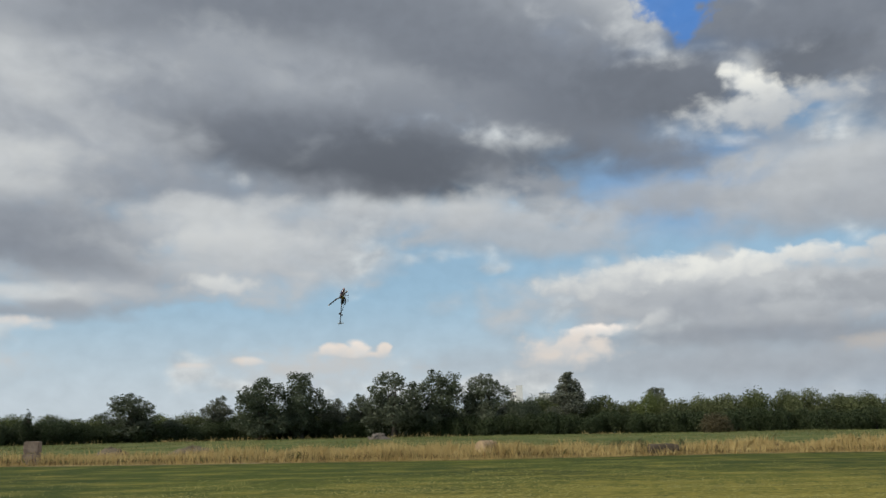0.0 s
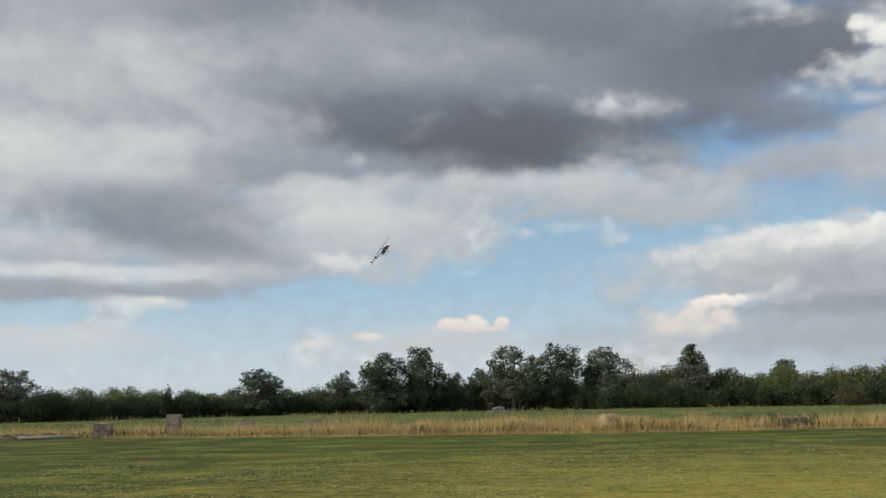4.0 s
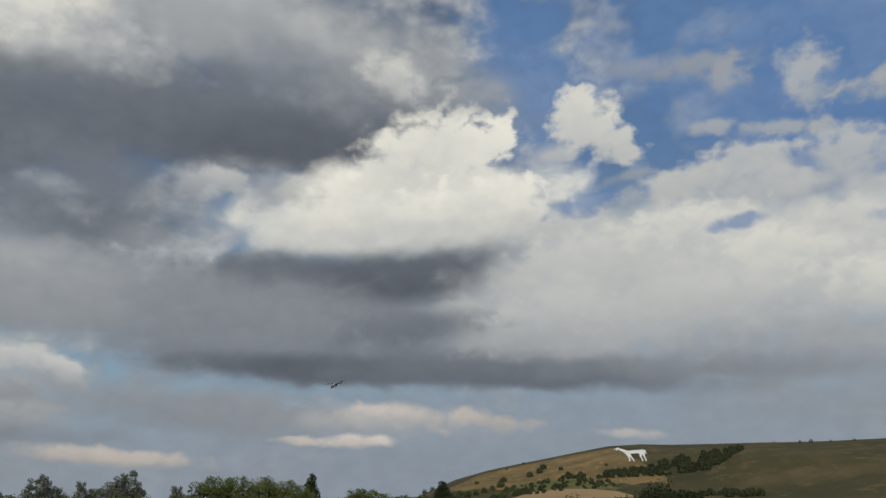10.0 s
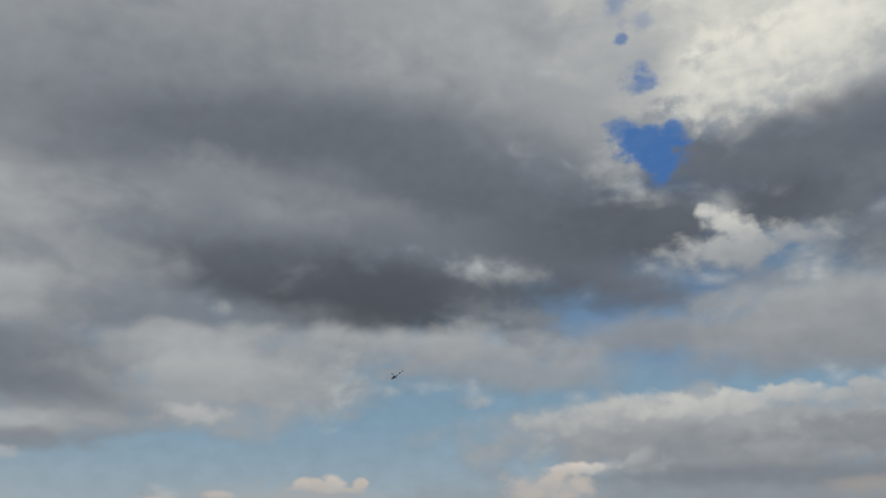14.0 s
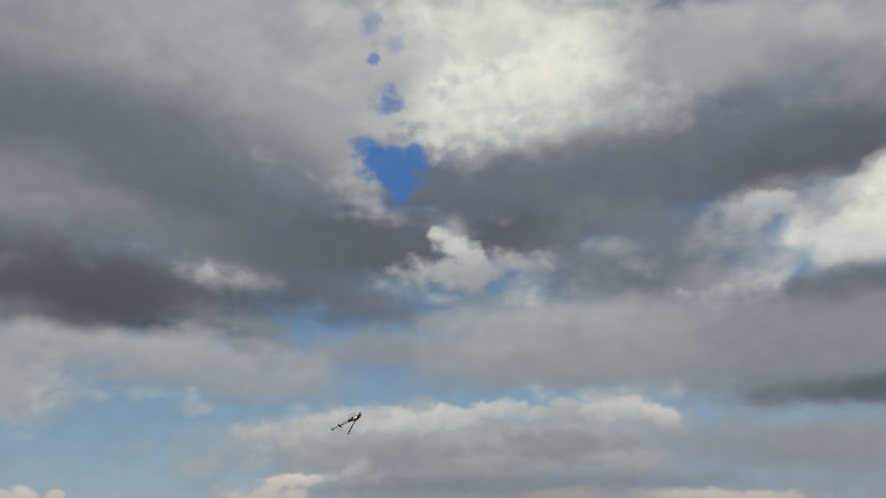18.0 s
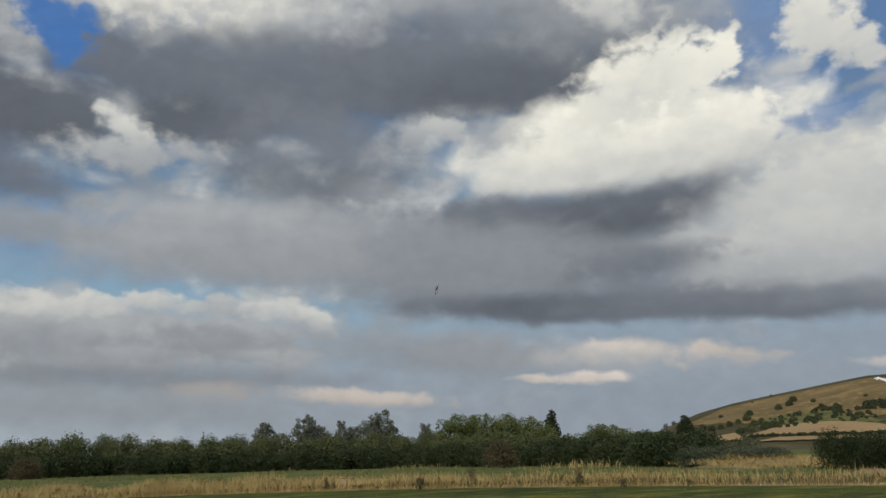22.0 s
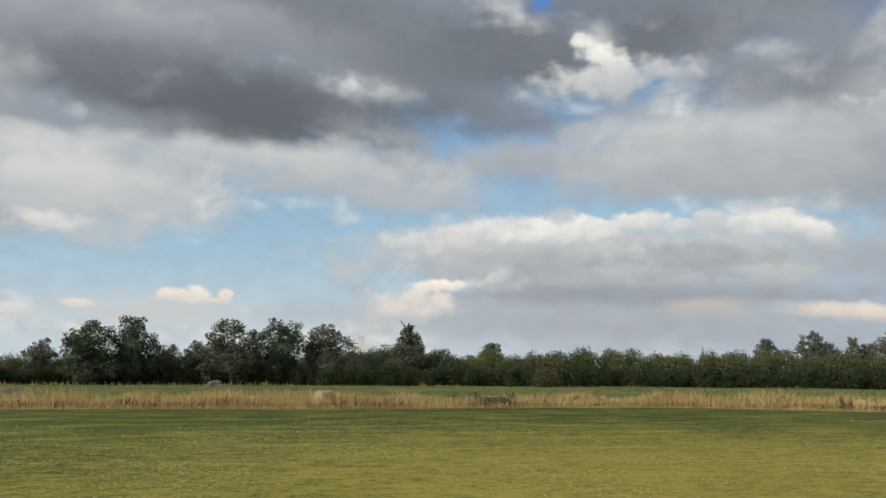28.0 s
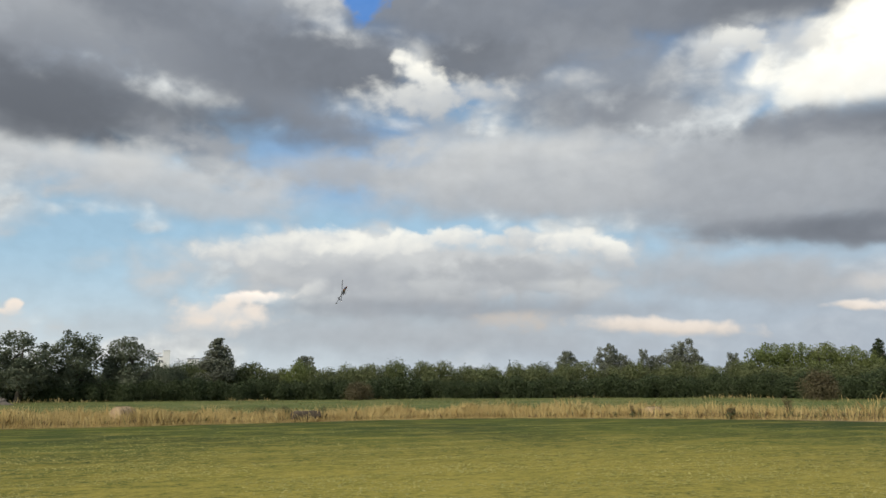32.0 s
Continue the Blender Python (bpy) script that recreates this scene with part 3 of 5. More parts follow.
soot = material("soot", (0.03, 0.027, 0.025), (0.07, 0.06, 0.055), rough=0.6, scale=8, bump=0.1)


def field_material(name, dark, green, dry, patch, streak, dry_lit=False):
    """Mown turf: patches of green and dried grass, drawn out along the mowing lines, with fine grain."""
    m = bpy.data.materials.new(name)
    m.use_nodes = True
    t = m.node_tree
    b = t.nodes["Principled BSDF"]
    co = t.nodes.new("ShaderNodeTexCoord")

    def tex(scale, stretch, detail, rough=0.6):
        mp, n = t.nodes.new("ShaderNodeMapping"), t.nodes.new("ShaderNodeTexNoise")
        mp.inputs["Scale"].default_value, mp.inputs["Rotation"].default_value = stretch, (0, 0, radians(12))
        t.links.new(co.outputs["Object"], mp.inputs[0])
        t.links.new(mp.outputs[0], n.inputs["Vector"])
        n.inputs["Scale"].default_value, n.inputs["Detail"].default_value, n.inputs["Roughness"].default_value = scale, detail, rough
        return n.outputs[0]

    def mixed(a, c, f, lo, hi):
        r, x = t.nodes.new("ShaderNodeMapRange"), t.nodes.new("ShaderNodeMix")
        x.data_type = "RGBA"
        t.links.new(f, r.inputs[0])
        r.inputs[1].default_value, r.inputs[2].default_value = lo, hi
        t.links.new(r.outputs[0], x.inputs[0])
        for i, v in ((6, a), (7, c)):
            if isinstance(v, tuple):
                x.inputs[i].default_value = (*v, 1)
            else:
                t.links.new(v, x.inputs[i])
        return x.outputs[2]

    c = mixed(dark, green, tex(patch, (1, 1, 1), 5), 0.35, 0.65)
    streaks = tex(streak, (0.75, 1.0, 1), 8, 0.65)
    flecks = tex(streak * 3.6, (0.8, 1.0, 1), 6, 0.7)
    if dry_lit:
        # drier in the middle; the outer turf's darkening also paints in cloud shade
        far, dry_light = t.nodes.new("ShaderNodeVectorMath"), t.nodes.new("ShaderNodeMapRange")
        far.operation = "DISTANCE"
        t.links.new(co.outputs["Object"], far.inputs[0])
        far.inputs[1].default_value = (8, 11, 0)
        t.links.new(far.outputs["Value"], dry_light.inputs[0])
        for i, v in ((1, 6.0), (2, 27.0), (3, 0.075), (4, -0.15)):
            dry_light.inputs[i].default_value = v
        lifted = []
        for f in (streaks, flecks):
            n = t.nodes.new("ShaderNodeMath")
            n.operation = "ADD"
            t.links.new(f, n.inputs[0])
            t.links.new(dry_light.outputs[0], n.inputs[1])
            lifted.append(n.outputs[0])
        streaks, flecks = lifted
    if dry_lit:
        c = mixed(c, dry, tex(0.45, (0.7, 1.2, 1), 6, 0.65), 0.48, 0.9)
        c = mixed(c, dry, streaks, 0.44, 0.8)
        c = mixed(c, dry, flecks, 0.46, 0.72)
    else:
        c = mixed(c, dry, streaks, 0.5, 0.74)
        c = mixed(c, dry, flecks, 0.54, 0.66)
    grain = tex(9.0, (1, 1, 1), 4, 0.7)
    c = mixed(c, dark, grain, 0.58, 1.15)
    t.links.new(c, b.inputs["Base Color"])
    b.inputs["Roughness"].default_value, b.inputs["Specular IOR Level"].default_value = 0.95, 0.15
    u = t.nodes.new("ShaderNodeBump")
    u.inputs["Strength"].default_value, u.inputs["Distance"].default_value = 0.6, 0.05
    t.links.new(grain, u.inputs["Height"])
    t.links.new(u.outputs[0], b.inputs["Normal"])
    return m


turf = field_material("turf", (0.028, 0.047, 0.006), (0.064, 0.086, 0.01), (0.32, 0.27, 0.055), 0.1, 2.6, True)
meadow = field_material("meadow", (0.06, 0.086, 0.02), (0.095, 0.122, 0.03), (0.25, 0.225, 0.085), 0.03, 0.12)
# the hill's base colour is darkened for cloud shade, its dry grass lightened as sunlit
down = field_material("down", (0.05, 0.05, 0.025), (0.085, 0.076, 0.036), (0.14, 0.11, 0.055), 0.006, 0.012)
down_green = field_material("down_green", (0.085, 0.095, 0.035), (0.12, 0.13, 0.045), (0.2, 0.175, 0.075), 0.02, 0.03)
down_dry_sunlit = field_material("down_dry_sunlit", (0.13, 0.1, 0.045), (0.22, 0.165, 0.072), (0.33, 0.22, 0.1), 0.012, 0.03)


# ---- mesh helpers ----
def mesh_of(name, verts, faces, mat):
    me = bpy.data.meshes.new(name)
    me.from_pydata(verts, [], faces)
    me.materials.append(mat)
    return me


def part(name, bm, mat, parent, label="", smooth=True):
    """Links a bmesh as one mesh object under a thing or a part."""
    me = bpy.data.meshes.new(name)
    bm.to_mesh(me)
    bm.free()
    me.materials.append(mat)
    for p in me.polygons:
        p.use_smooth = smooth
    ob = new(name, me)
    ob.parent = parent
    if label:
        ob["label"] = label
    return ob


def tube(bm, pts, radii, sides=7):
    """A tapered tube through points."""
    rings = []
    for i, (p, r) in enumerate(zip(pts, radii)):
        a, b = Vector(pts[max(i - 1, 0)]), Vector(pts[min(i + 1, len(pts) - 1)])
        q = (b - a).to_track_quat("Z", "Y")
        rings.append([bm.verts.new(Vector(p) + q @ Vector((r * math.cos(k * math.tau / sides), r * math.sin(k * math.tau / sides), 0))) for k in range(sides)])
    for a, b in zip(rings, rings[1:]):
        for k in range(sides):
            bm.faces.new((a[k], a[(k + 1) % sides], b[(k + 1) % sides], b[k]))
    bm.faces.new(rings[0][::-1])
    bm.faces.new(rings[-1])
    return bm


def box(bm, sx, sy, sz, at=(0, 0, 0), bevel=0.0, turn=None):
    m = Matrix.Translation(at) @ (turn or Matrix()) @ Matrix.Diagonal((sx, sy, sz, 1))
    made = bmesh.ops.create_cube(bm, size=1, matrix=m)["verts"]
    if bevel:
        bmesh.ops.bevel(bm, geom=list({e for v in made for e in v.link_edges}), offset=bevel, segments=2, affect="EDGES")
    return bm


def leaves(name, rng, clumps, count, size, mat, flat=1.0):
    """A crown: many small leaf sprays on the outside of clumps (x, y, z, radius)."""
    cl = np.array(clumps, float)
    w = cl[:, 3] ** 2
    pick = rng.choice(len(cl), count, p=w / w.sum())
    way = rng.normal(size=(count, 3))
    way /= np.linalg.norm(way, axis=1, keepdims=True)
    deep = 1 - 0.5 * rng.random(count) ** 1.8 + 0.05 * rng.normal(size=count)
    mids = cl[pick, :3] + way * (cl[pick, 3] * deep)[:, None] * np.array([1, 1, flat])
    nrm = way + 0.7 * rng.normal(size=(count, 3))
    nrm /= np.linalg.norm(nrm, axis=1, keepdims=True)
    side = np.cross(nrm, rng.normal(size=(count, 3)))
    side /= np.linalg.norm(side, axis=1, keepdims=True)
    along = np.cross(nrm, side)
    s = size * (0.6 + 0.8 * rng.random(count))[:, None]
    bend = nrm * s * 0.3
    v = np.stack([mids - along * s, mids + side * s * 0.55 + bend, mids + along * s, mids - side * s * 0.55 + bend], 1).reshape(-1, 3)
    v[:, 2] = np.maximum(v[:, 2], 0.02)
    me = bpy.data.meshes.new(name)
    me.vertices.add(len(v))
    me.vertices.foreach_set("co", v.ravel())
    me.loops.add(count * 4)
    me.loops.foreach_set("vertex_index", np.arange(count * 4))
    me.polygons.add(count)
    me.polygons.foreach_set("loop_start", np.arange(count) * 4)
    me.update(calc_edges=True)
    me.materials.append(mat)
    return me


def polar(az, d, z=0.0):
    return (d * math.sin(radians(az)), d * math.cos(radians(az)), z)


# ---- the ground: one sheet to the horizon ----
def ring_sheet(name, mat, radii, step=6):
    bm = bmesh.new()
    n = 360 // step
    rows = [[bm.verts.new(polar(k * step, r)) for k in range(n)] for r in radii]
    bm.faces.new(rows[0][::-1])
    for a, b in zip(rows, rows[1:]):
        for k in range(n):
            bm.faces.new((a[k], b[k], b[(k + 1) % n], a[(k + 1) % n]))
    bmesh.ops.recalc_face_normals(bm, faces=bm.faces)
    ob = part(name, bm, mat, None, smooth=False)
    return ob


ground = tagged(ring_sheet("ground", meadow, (20, 60, 150, 400, 1000, 2500, 4600)), "level green meadow with dried patches reaching the horizon", "ground", kind="structure")

# the edge of the mown field, from the far left round to the hedge on the right
EDGE = [(-90, 58), (-60, 54), (-33, 49), (-18, 45), (-6, 44), (3, 43.5), (16, 45.5), (22, 44.5), (29, 38.5), (33.5, 32), (36.5, 24), (38, 17), (39, 12.5)]


def along(line, step):
    """Points every step metres along a line, with the way to the left of it."""
    out, left = [], 0.0
    for (x0, y0), (x1, y1) in zip(line, line[1:]):
        d = math.hypot(x1 - x0, y1 - y0)
        s = left
        while s < d:
            out.append((x0 + (x1 - x0) * s / d, y0 + (y1 - y0) * s / d, -(y1 - y0) / d, (x1 - x0) / d))
            s += step
        left = s - d
    return out


def smooth_line(line, rounds=3):
    for _ in range(rounds):
        new_line = [line[0]]
        for a, b in zip(line, line[1:]):
            new_line += [tuple(0.75 * p + 0.25 * q for p, q in zip(a, b)), tuple(0.25 * p + 0.75 * q for p, q in zip(a, b))]
        line = new_line + [line[-1]]
    return line


EDGE = smooth_line(EDGE)
# the mown field lies inside the edge and runs on to the near hedge
HEDGE_NEAR = [(72, 26), (62, 20), (60, 11), (52, 3), (48, -2), (42, -8), (36, -24), (30, -60)]
bm = bmesh.new()
inside = [(x, y) for x, y in EDGE] + [(47, 13), (58, 18.5), (59, 11), (51, 3), (47, -2), (41, -8), (35, -24), (29, -60), (-90, -60)]
bm.faces.new([bm.verts.new((x, y, 0.004)) for x, y in inside])
bmesh.ops.triangulate(bm, faces=bm.faces)
bmesh.ops.recalc_face_normals(bm, faces=bm.faces)
tagged(part("mown_field", bm, turf, None, smooth=False), "short mown grass field, green with dry yellow streaks", "grass field", kind="structure")

# ---- tall dry grass along the edge of the mown field ----
def grass_mesh(name, rng, spots, low, high, width, mat, lean=0.25):
    """Upright blades at spots (x, y): each a thin bent sliver."""
    n = len(spots)
    h = low + (high - low) * rng.random(n)
    # taller and shorter stretches, a few metres long
    h *= np.array([0.85 + 0.5 * noise.noise((x * 0.11, y * 0.11, 2.5)) + 0.5 * noise.noise((x * 0.5, y * 0.5, 6.5)) for x, y in spots])
    h = np.maximum(h, low * 0.5)
    a = rng.random(n) * math.tau
    tilt = rng.normal(size=(n, 2)) * lean * h[:, None]
    base = np.c_[spots, np.zeros(n)]
    side = np.c_[np.cos(a), np.sin(a), np.zeros(n)] * (width * (0.6 + 0.8 * rng.random(n)))[:, None]
    mid = base + np.c_[tilt * 0.35, h * 0.6]
    tip = base + np.c_[tilt, h]
    v = np.stack([base - side * 0.6, base + side * 0.6, mid + side, tip, mid - side], 1).reshape(-1, 3)
    me = bpy.data.meshes.new(name)
    me.vertices.add(len(v))
    me.vertices.foreach_set("co", v.ravel())
    me.loops.add(n * 5)
    me.loops.foreach_set("vertex_index", np.arange(n * 5))
    me.polygons.add(n)
    me.polygons.foreach_set("loop_start", np.arange(n) * 5)
    me.update(calc_edges=True)
    me.materials.append(mat)
    return me


rng = np.random.default_rng(7)


def strip_spots(count, near, far, clump=0.5, thin=0.0):
    """Spots in the verge. thin: how far the growth thins out away from its fullest stretch."""
    line = np.array(along(EDGE, 0.25))
    out = []
    while len(out) < count:
        p = line[rng.integers(len(line))]
        d = near + (far - near) * rng.random()
        if rng.random() < thin * (1 - float(np.interp(p[0], (-16, -2, 25, 33, 38), (0.3, 1, 1, 0.2, 0.05)))):
            continue
        x, y = p[0] + p[2] * d + rng.normal() * 0.15, p[1] + p[3] * d + rng.normal() * 0.15
        if noise.noise((x * 0.8, y * 0.8, 3.0)) * 0.45 + noise.noise((x * 0.13, y * 0.13, 9.0)) * 0.5 + 0.5 > clump * rng.random() * 1.6:
            out.append((x, y))
    return np.array(out)


new_strip = tagged(new("tall_grass", grass_mesh("tall_grass", rng, strip_spots(60000, 0.1, 6.0, 0.95, 0.9), 0.2, 0.9, 0.0105, straw, 0.24)),
                   "tall dry straw-coloured grass left uncut along the field edge", "grass", kind="stuff")
leaf_grass = material("leaf_grass", (0.1, 0.13, 0.04), (0.16, 0.185, 0.065), rough=0.8, scale=0.6, fine=4, bump=0, tint=(0.3, 0.27, 0.11), spread=0.4, thin=0.3)
tagged(new("green_grass", grass_mesh("green_grass", rng, strip_spots(20000, 0.3, 9.0, 0.9), 0.12, 0.55, 0.014, leaf_grass, 0.3)),
       "rough green grass growing among the dry stalks", "grass", kind="stuff")
far_spots = []
while len(far_spots) < 26000:
    x, y = rng.uniform(-110, 110), rng.uniform(50, 160)
    if noise.noise((x * 0.05, y * 0.09, 1.0)) + 0.25 > rng.random() * 0.9:
        far_spots.append((x, y))
tagged(new("meadow_grass", grass_mesh("meadow_grass", rng, np.array(far_spots), 0.06, 0.28, 0.04, leaf_grass, 0.5)),
       "uneven meadow grass between the strip and the hedge", "grass", kind="stuff")
under = along(EDGE, 2.0)
bm = bmesh.new()
rows = [[bm.verts.new((x + nx * d + 0.5 * noise.noise((x, y, d)), y + ny * d + 0.5 * noise.noise((x, y, d + 7)), 0.008 + 0.001 * i)) for i, d in enumerate((-0.3, 2.5, 6.5))] for x, y, nx, ny in under]
for a, b in zip(rows, rows[1:]):
    for k in range(2):
        bm.faces.new((a[k], b[k], b[k + 1], a[k + 1]))
bmesh.ops.recalc_face_normals(bm, faces=bm.faces)
tagged(part("bare_verge", bm, soil, None, smooth=False), "dry bare earth under the uncut grass verge", "soil", kind="structure")
tagged(new("fringe_grass", grass_mesh("fringe_grass", rng, strip_spots(16000, -0.35, 0.5, 0.35, 0.6), 0.06, 0.24, 0.012, straw, 0.6)), "short pale cut straw lying along the edge of the mown grass", "grass", kind="stuff")
# reddish dock and sorrel stems low in the strip
tagged(new("sorrel", grass_mesh("sorrel", rng, strip_spots(24000, -0.1, 4.0, 0.8), 0.12, 0.5, 0.011, stem_brown, 0.3)), "reddish brown sorrel stems low in the dry verge", "grass", kind="stuff")
# a band of dry stalks before the hedge
spots = []
HEDGE = smooth_line([(-120, 90), (-78, 118), (-62, 148), (-28, 163), (10, 157), (52, 153), (92, 130), (102, 100), (94, 72), (82, 50)])
hedge_line = along(HEDGE, 0.5)
for _ in range(7000):
    x, y, nx, ny = hedge_line[rng.integers(len(hedge_line))]
    d = 4 + abs(rng.normal()) * 5
    if noise.noise((x * 0.06, y * 0.06, 4.0)) + 0.1 > rng.random() * 0.6:
        spots.append((x - nx * d, y - ny * d))
tagged(new("hedge_grass", grass_mesh("hedge_grass", rng, np.array(spots), 0.3, 0.9, 0.03, straw)), "dry pale grass standing at the foot of the hedge", "grass", kind="stuff")


# ---- trees and hedges ----
def crown_clumps(rng, kind, h, w):
    r, out = w / 2, []
    if kind == "poplar":
        for i in range(16):
            z = h * (0.12 + 0.85 * i / 15)
            k = r * (0.98 - 0.7 * (i / 15) ** 3)
            out.append((rng.normal() * 0.12 * r, rng.normal() * 0.12 * r, z, max(k, 0.15 * r)))
    elif kind == "conifer":
        for i in range(14):
            z = h * (0.06 + 0.92 * i / 13)
            out.append((rng.normal() * 0.1 * r, rng.normal() * 0.1 * r, z, r * (1.0 - 0.88 * i / 13)))
    elif kind == "cone":
        for i in range(120):
            z = h * (0.2 + 0.78 * rng.random() ** 0.8)
            k = r * (1.05 - 1.0 * (z / h)) + 0.08
            a = rng.random() * math.tau
            k2 = k * 0.95 * math.sqrt(rng.random())
            out.append((k2 * math.cos(a), k2 * math.sin(a), min(z, h * 0.97), 0.09 * r + 0.2 * k))
    elif kind in ("bush", "dark", "redbush", "hedge"):
        for i in range(30):
            a, k = rng.random() * math.tau, math.sqrt(rng.random())
            q = (0.14 + 0.1 * rng.random()) * min(w, h)
            top = h * (0.97 - 0.3 * k * k) * (0.82 + 0.18 * rng.random())
            out.append((k * (r - q * 0.6) * math.cos(a), k * (r - q * 0.6) * math.sin(a), max(top - q, q * 0.7), q))
            out.append((k * r * 0.85 * math.cos(a), k * r * 0.85 * math.sin(a), max((top - q) * rng.random(), q * 0.7), q * 1.25))
    else:
        # a full skirt, a core and several uneven lobes, each a cluster of small clumps
        lobes = [(0, 0, 0.3 * h, 0.36 * w), (0, 0, 0.52 * h, 0.3 * w)]
        turn = rng.random() * math.tau
        for i in range(6):
            a = turn + i * 2.4 + rng.normal() * 0.3
            k = r * (0.5 + 0.22 * rng.random())
            lobes.append((k * math.cos(a), k * math.sin(a), h * (0.14 + 0.22 * rng.random()), w * (0.2 + 0.06 * rng.random())))
        for i in range(9):
            a = turn + 1 + i * 2.4 + rng.normal() * 0.4
            u = i / 8
            k = r * (0.66 - 0.42 * u ** 2.0) * (0.75 + 0.4 * rng.random())
            lobes.append((k * math.cos(a), k * math.sin(a), h * (0.46 + 0.44 * u) * (0.95 + 0.08 * rng.random()), w * (0.25 - 0.06 * u) * (0.85 + 0.3 * rng.random())))
        for x, y, z, q in lobes:
            out.append((x, y, min(z, h - q), q * 0.7))
            for _ in range(10):
                v = rng.normal(size=3)
                v /= np.linalg.norm(v)
                p = q * (0.24 + 0.2 * rng.random())
                out.append((x + v[0] * q * 0.8, y + v[1] * q * 0.8, min(max(z + v[2] * q * 0.8, p * 0.7), h - p * 0.7), p))
    return out


def make_tree(rng, name, kind, h, w, mat, count, size, label, category, group="", limbs=6):
    """A tapered trunk, limbs that reach the clumps, and a crown of leaf sprays."""
    root = tagged(new(name), label, category, group)
    clumps = crown_clumps(rng, kind, h, w)
    t = 0.028 * h + 0.05
    top = h * (0.75 if kind not in ("bush", "dark", "redbush", "hedge") else 0.55)
    bend = [(rng.normal() * 0.015 * h * i, rng.normal() * 0.015 * h * i, top * i / 5) for i in range(6)]
    bend[0] = (0, 0, -0.1)
    part("trunk", tube(bmesh.new(), bend, [t * (1.25 - 0.22 * i) for i in range(6)]), bark, root)
    order = rng.permutation(len(clumps))[:limbs]
    for k in order:
        x, y, z, q = clumps[k]
        s = bend[1 + int(rng.integers(3))]
        mids = [s, (s[0] * 0.5 + x * 0.5, s[1] * 0.5 + y * 0.5, s[2] * 0.4 + max(z, s[2]) * 0.6), (x, y, max(z, 0.3))]
        part("limb", tube(bmesh.new(), mids, [t * 0.45, t * 0.28, t * 0.08], 5), bark, root)
    ob = new("crown", leaves("crown", rng, clumps, count, size, mat))
    ob.parent = root
    return root


def plant(model, az, d, h, w, rng, sizes, label=""):
    """A copy of a model, at an azimuth and distance, made this high and wide."""
    ob = copy_thing(model, pose(*polar(az, d), 0, 0, rng.random() * 360))
    h0, w0 = sizes
    ob.scale = (w / w0, w / w0, h / h0)
    if label:
        ob["label"] = label
    return ob


rng = np.random.default_rng(11)
KINDS = {
    "broad": (leaf_broad, 11, 8, 13000, 0.16, "tree", "dark green broadleaf tree standing in the hedgerow", "tree", "hedgerow trees", 7),
    "grey": (leaf_grey, 11, 7, 12000, 0.155, "tree", "grey-green willow tree with an uneven crown behind the hedge", "tree", "hedgerow trees", 7),
    "willow": (leaf_light, 9.5, 9, 12500, 0.15, "tree", "light green rounded tree in a grove behind the hedge", "tree", "grove trees", 6),
    "poplar": (leaf_dark, 11, 3, 9000, 0.14, "poplar", "slender dark columnar poplar behind the hedge", "tree", "poplars", 4),
    "conifer": (leaf_dark, 6, 2.6, 2600, 0.12, "conifer", "small pointed dark conifer in the hedgerow", "tree", "conifers", 4),
    "cone": (leaf_grey, 11, 6.8, 8500, 0.135, "tree", "pale green tree with a pointed top", "tree", "hedgerow trees", 7),
    "bush": (leaf_broad, 7, 7, 7500, 0.14, "bush", "green rounded bush rising above the hedge", "bush", "hedgerow bushes", 5),
    "dark": (leaf_dark, 5, 6, 7000, 0.1, "bush", "very dark green dense bush", "bush", "dark bushes", 5),
    "redbush": (leaf_red, 4.3, 4.6, 5000, 0.11, "bush", "reddish brown bush before the hedge", "bush", "", 5),
}
MODELS = {}


def model(kind, n):
    key = (kind, n)
    if key not in MODELS:
        mat, h, w, count, size, name, label, category, group, limbs = KINDS[kind]
        shape = {"grey": "broad"}.get(kind, kind)
        MODELS[key] = make_tree(rng, name, shape, h, w, mat, count, size, label, category, group, limbs), (h, w)
    return MODELS[key]


USED = set()


def tree(kind, az, d, h, w, n=0):
    h *= 0.94 if kind == "willow" else 1.0
    w *= {"broad": 1.26, "grey": 1.3, "cone": 1.4, "willow": 1.15}.get(kind, 1.0)
    m, sizes = model(kind, n)
    if (kind, n) not in USED:
        USED.add((kind, n))
        m.matrix_basis = pose(*polar(az, d), 0, 0, rng.random() * 360)
        m.scale = (w / sizes[1], w / sizes[1], h / sizes[0])
        return m
    return plant(m, az, d, h, w, rng, sizes)


tree("grey", -34.8, 150, 8.4, 6.5, 1)
tree("dark", -32.8, 142, 5.6, 7.5)
tree("bush", -30.2, 150, 4.6, 6.5)
tree("bush", -28.2, 152, 4.4, 6.0, 1)
tree("conifer", -25.8, 150, 5.6, 2.8)
tree("bush", -24.6, 160, 5.2, 4.6)
tree("broad", -20.2, 160, 8.6, 8.6)
tree("bush", -17.6, 162, 4.8, 5.0, 1)
tree("grey", -14.8, 165, 8.0, 4.6)
tree("broad", -12.05, 158, 10.9, 8.6, 1)
tree("broad", -9.45, 160, 11.8, 7.6, 2)
tree("grey", -7.4, 165, 7.6, 5.4, 1)
tree("broad", -5.6, 163, 8.2, 5.0)
tree("broad", -3.5, 158, 11.7, 9.0, 3)
tree("broad", -0.3, 160, 12.3, 8.4)
tree("broad", 2.45, 162, 11.2, 8.4, 1)
tree("grey", 4.0, 168, 6.6, 4.0)
tree("bush", 4.75, 160, 7.8, 5.0, 1)
tree("bush", 5.6, 162, 7.8, 5.0)
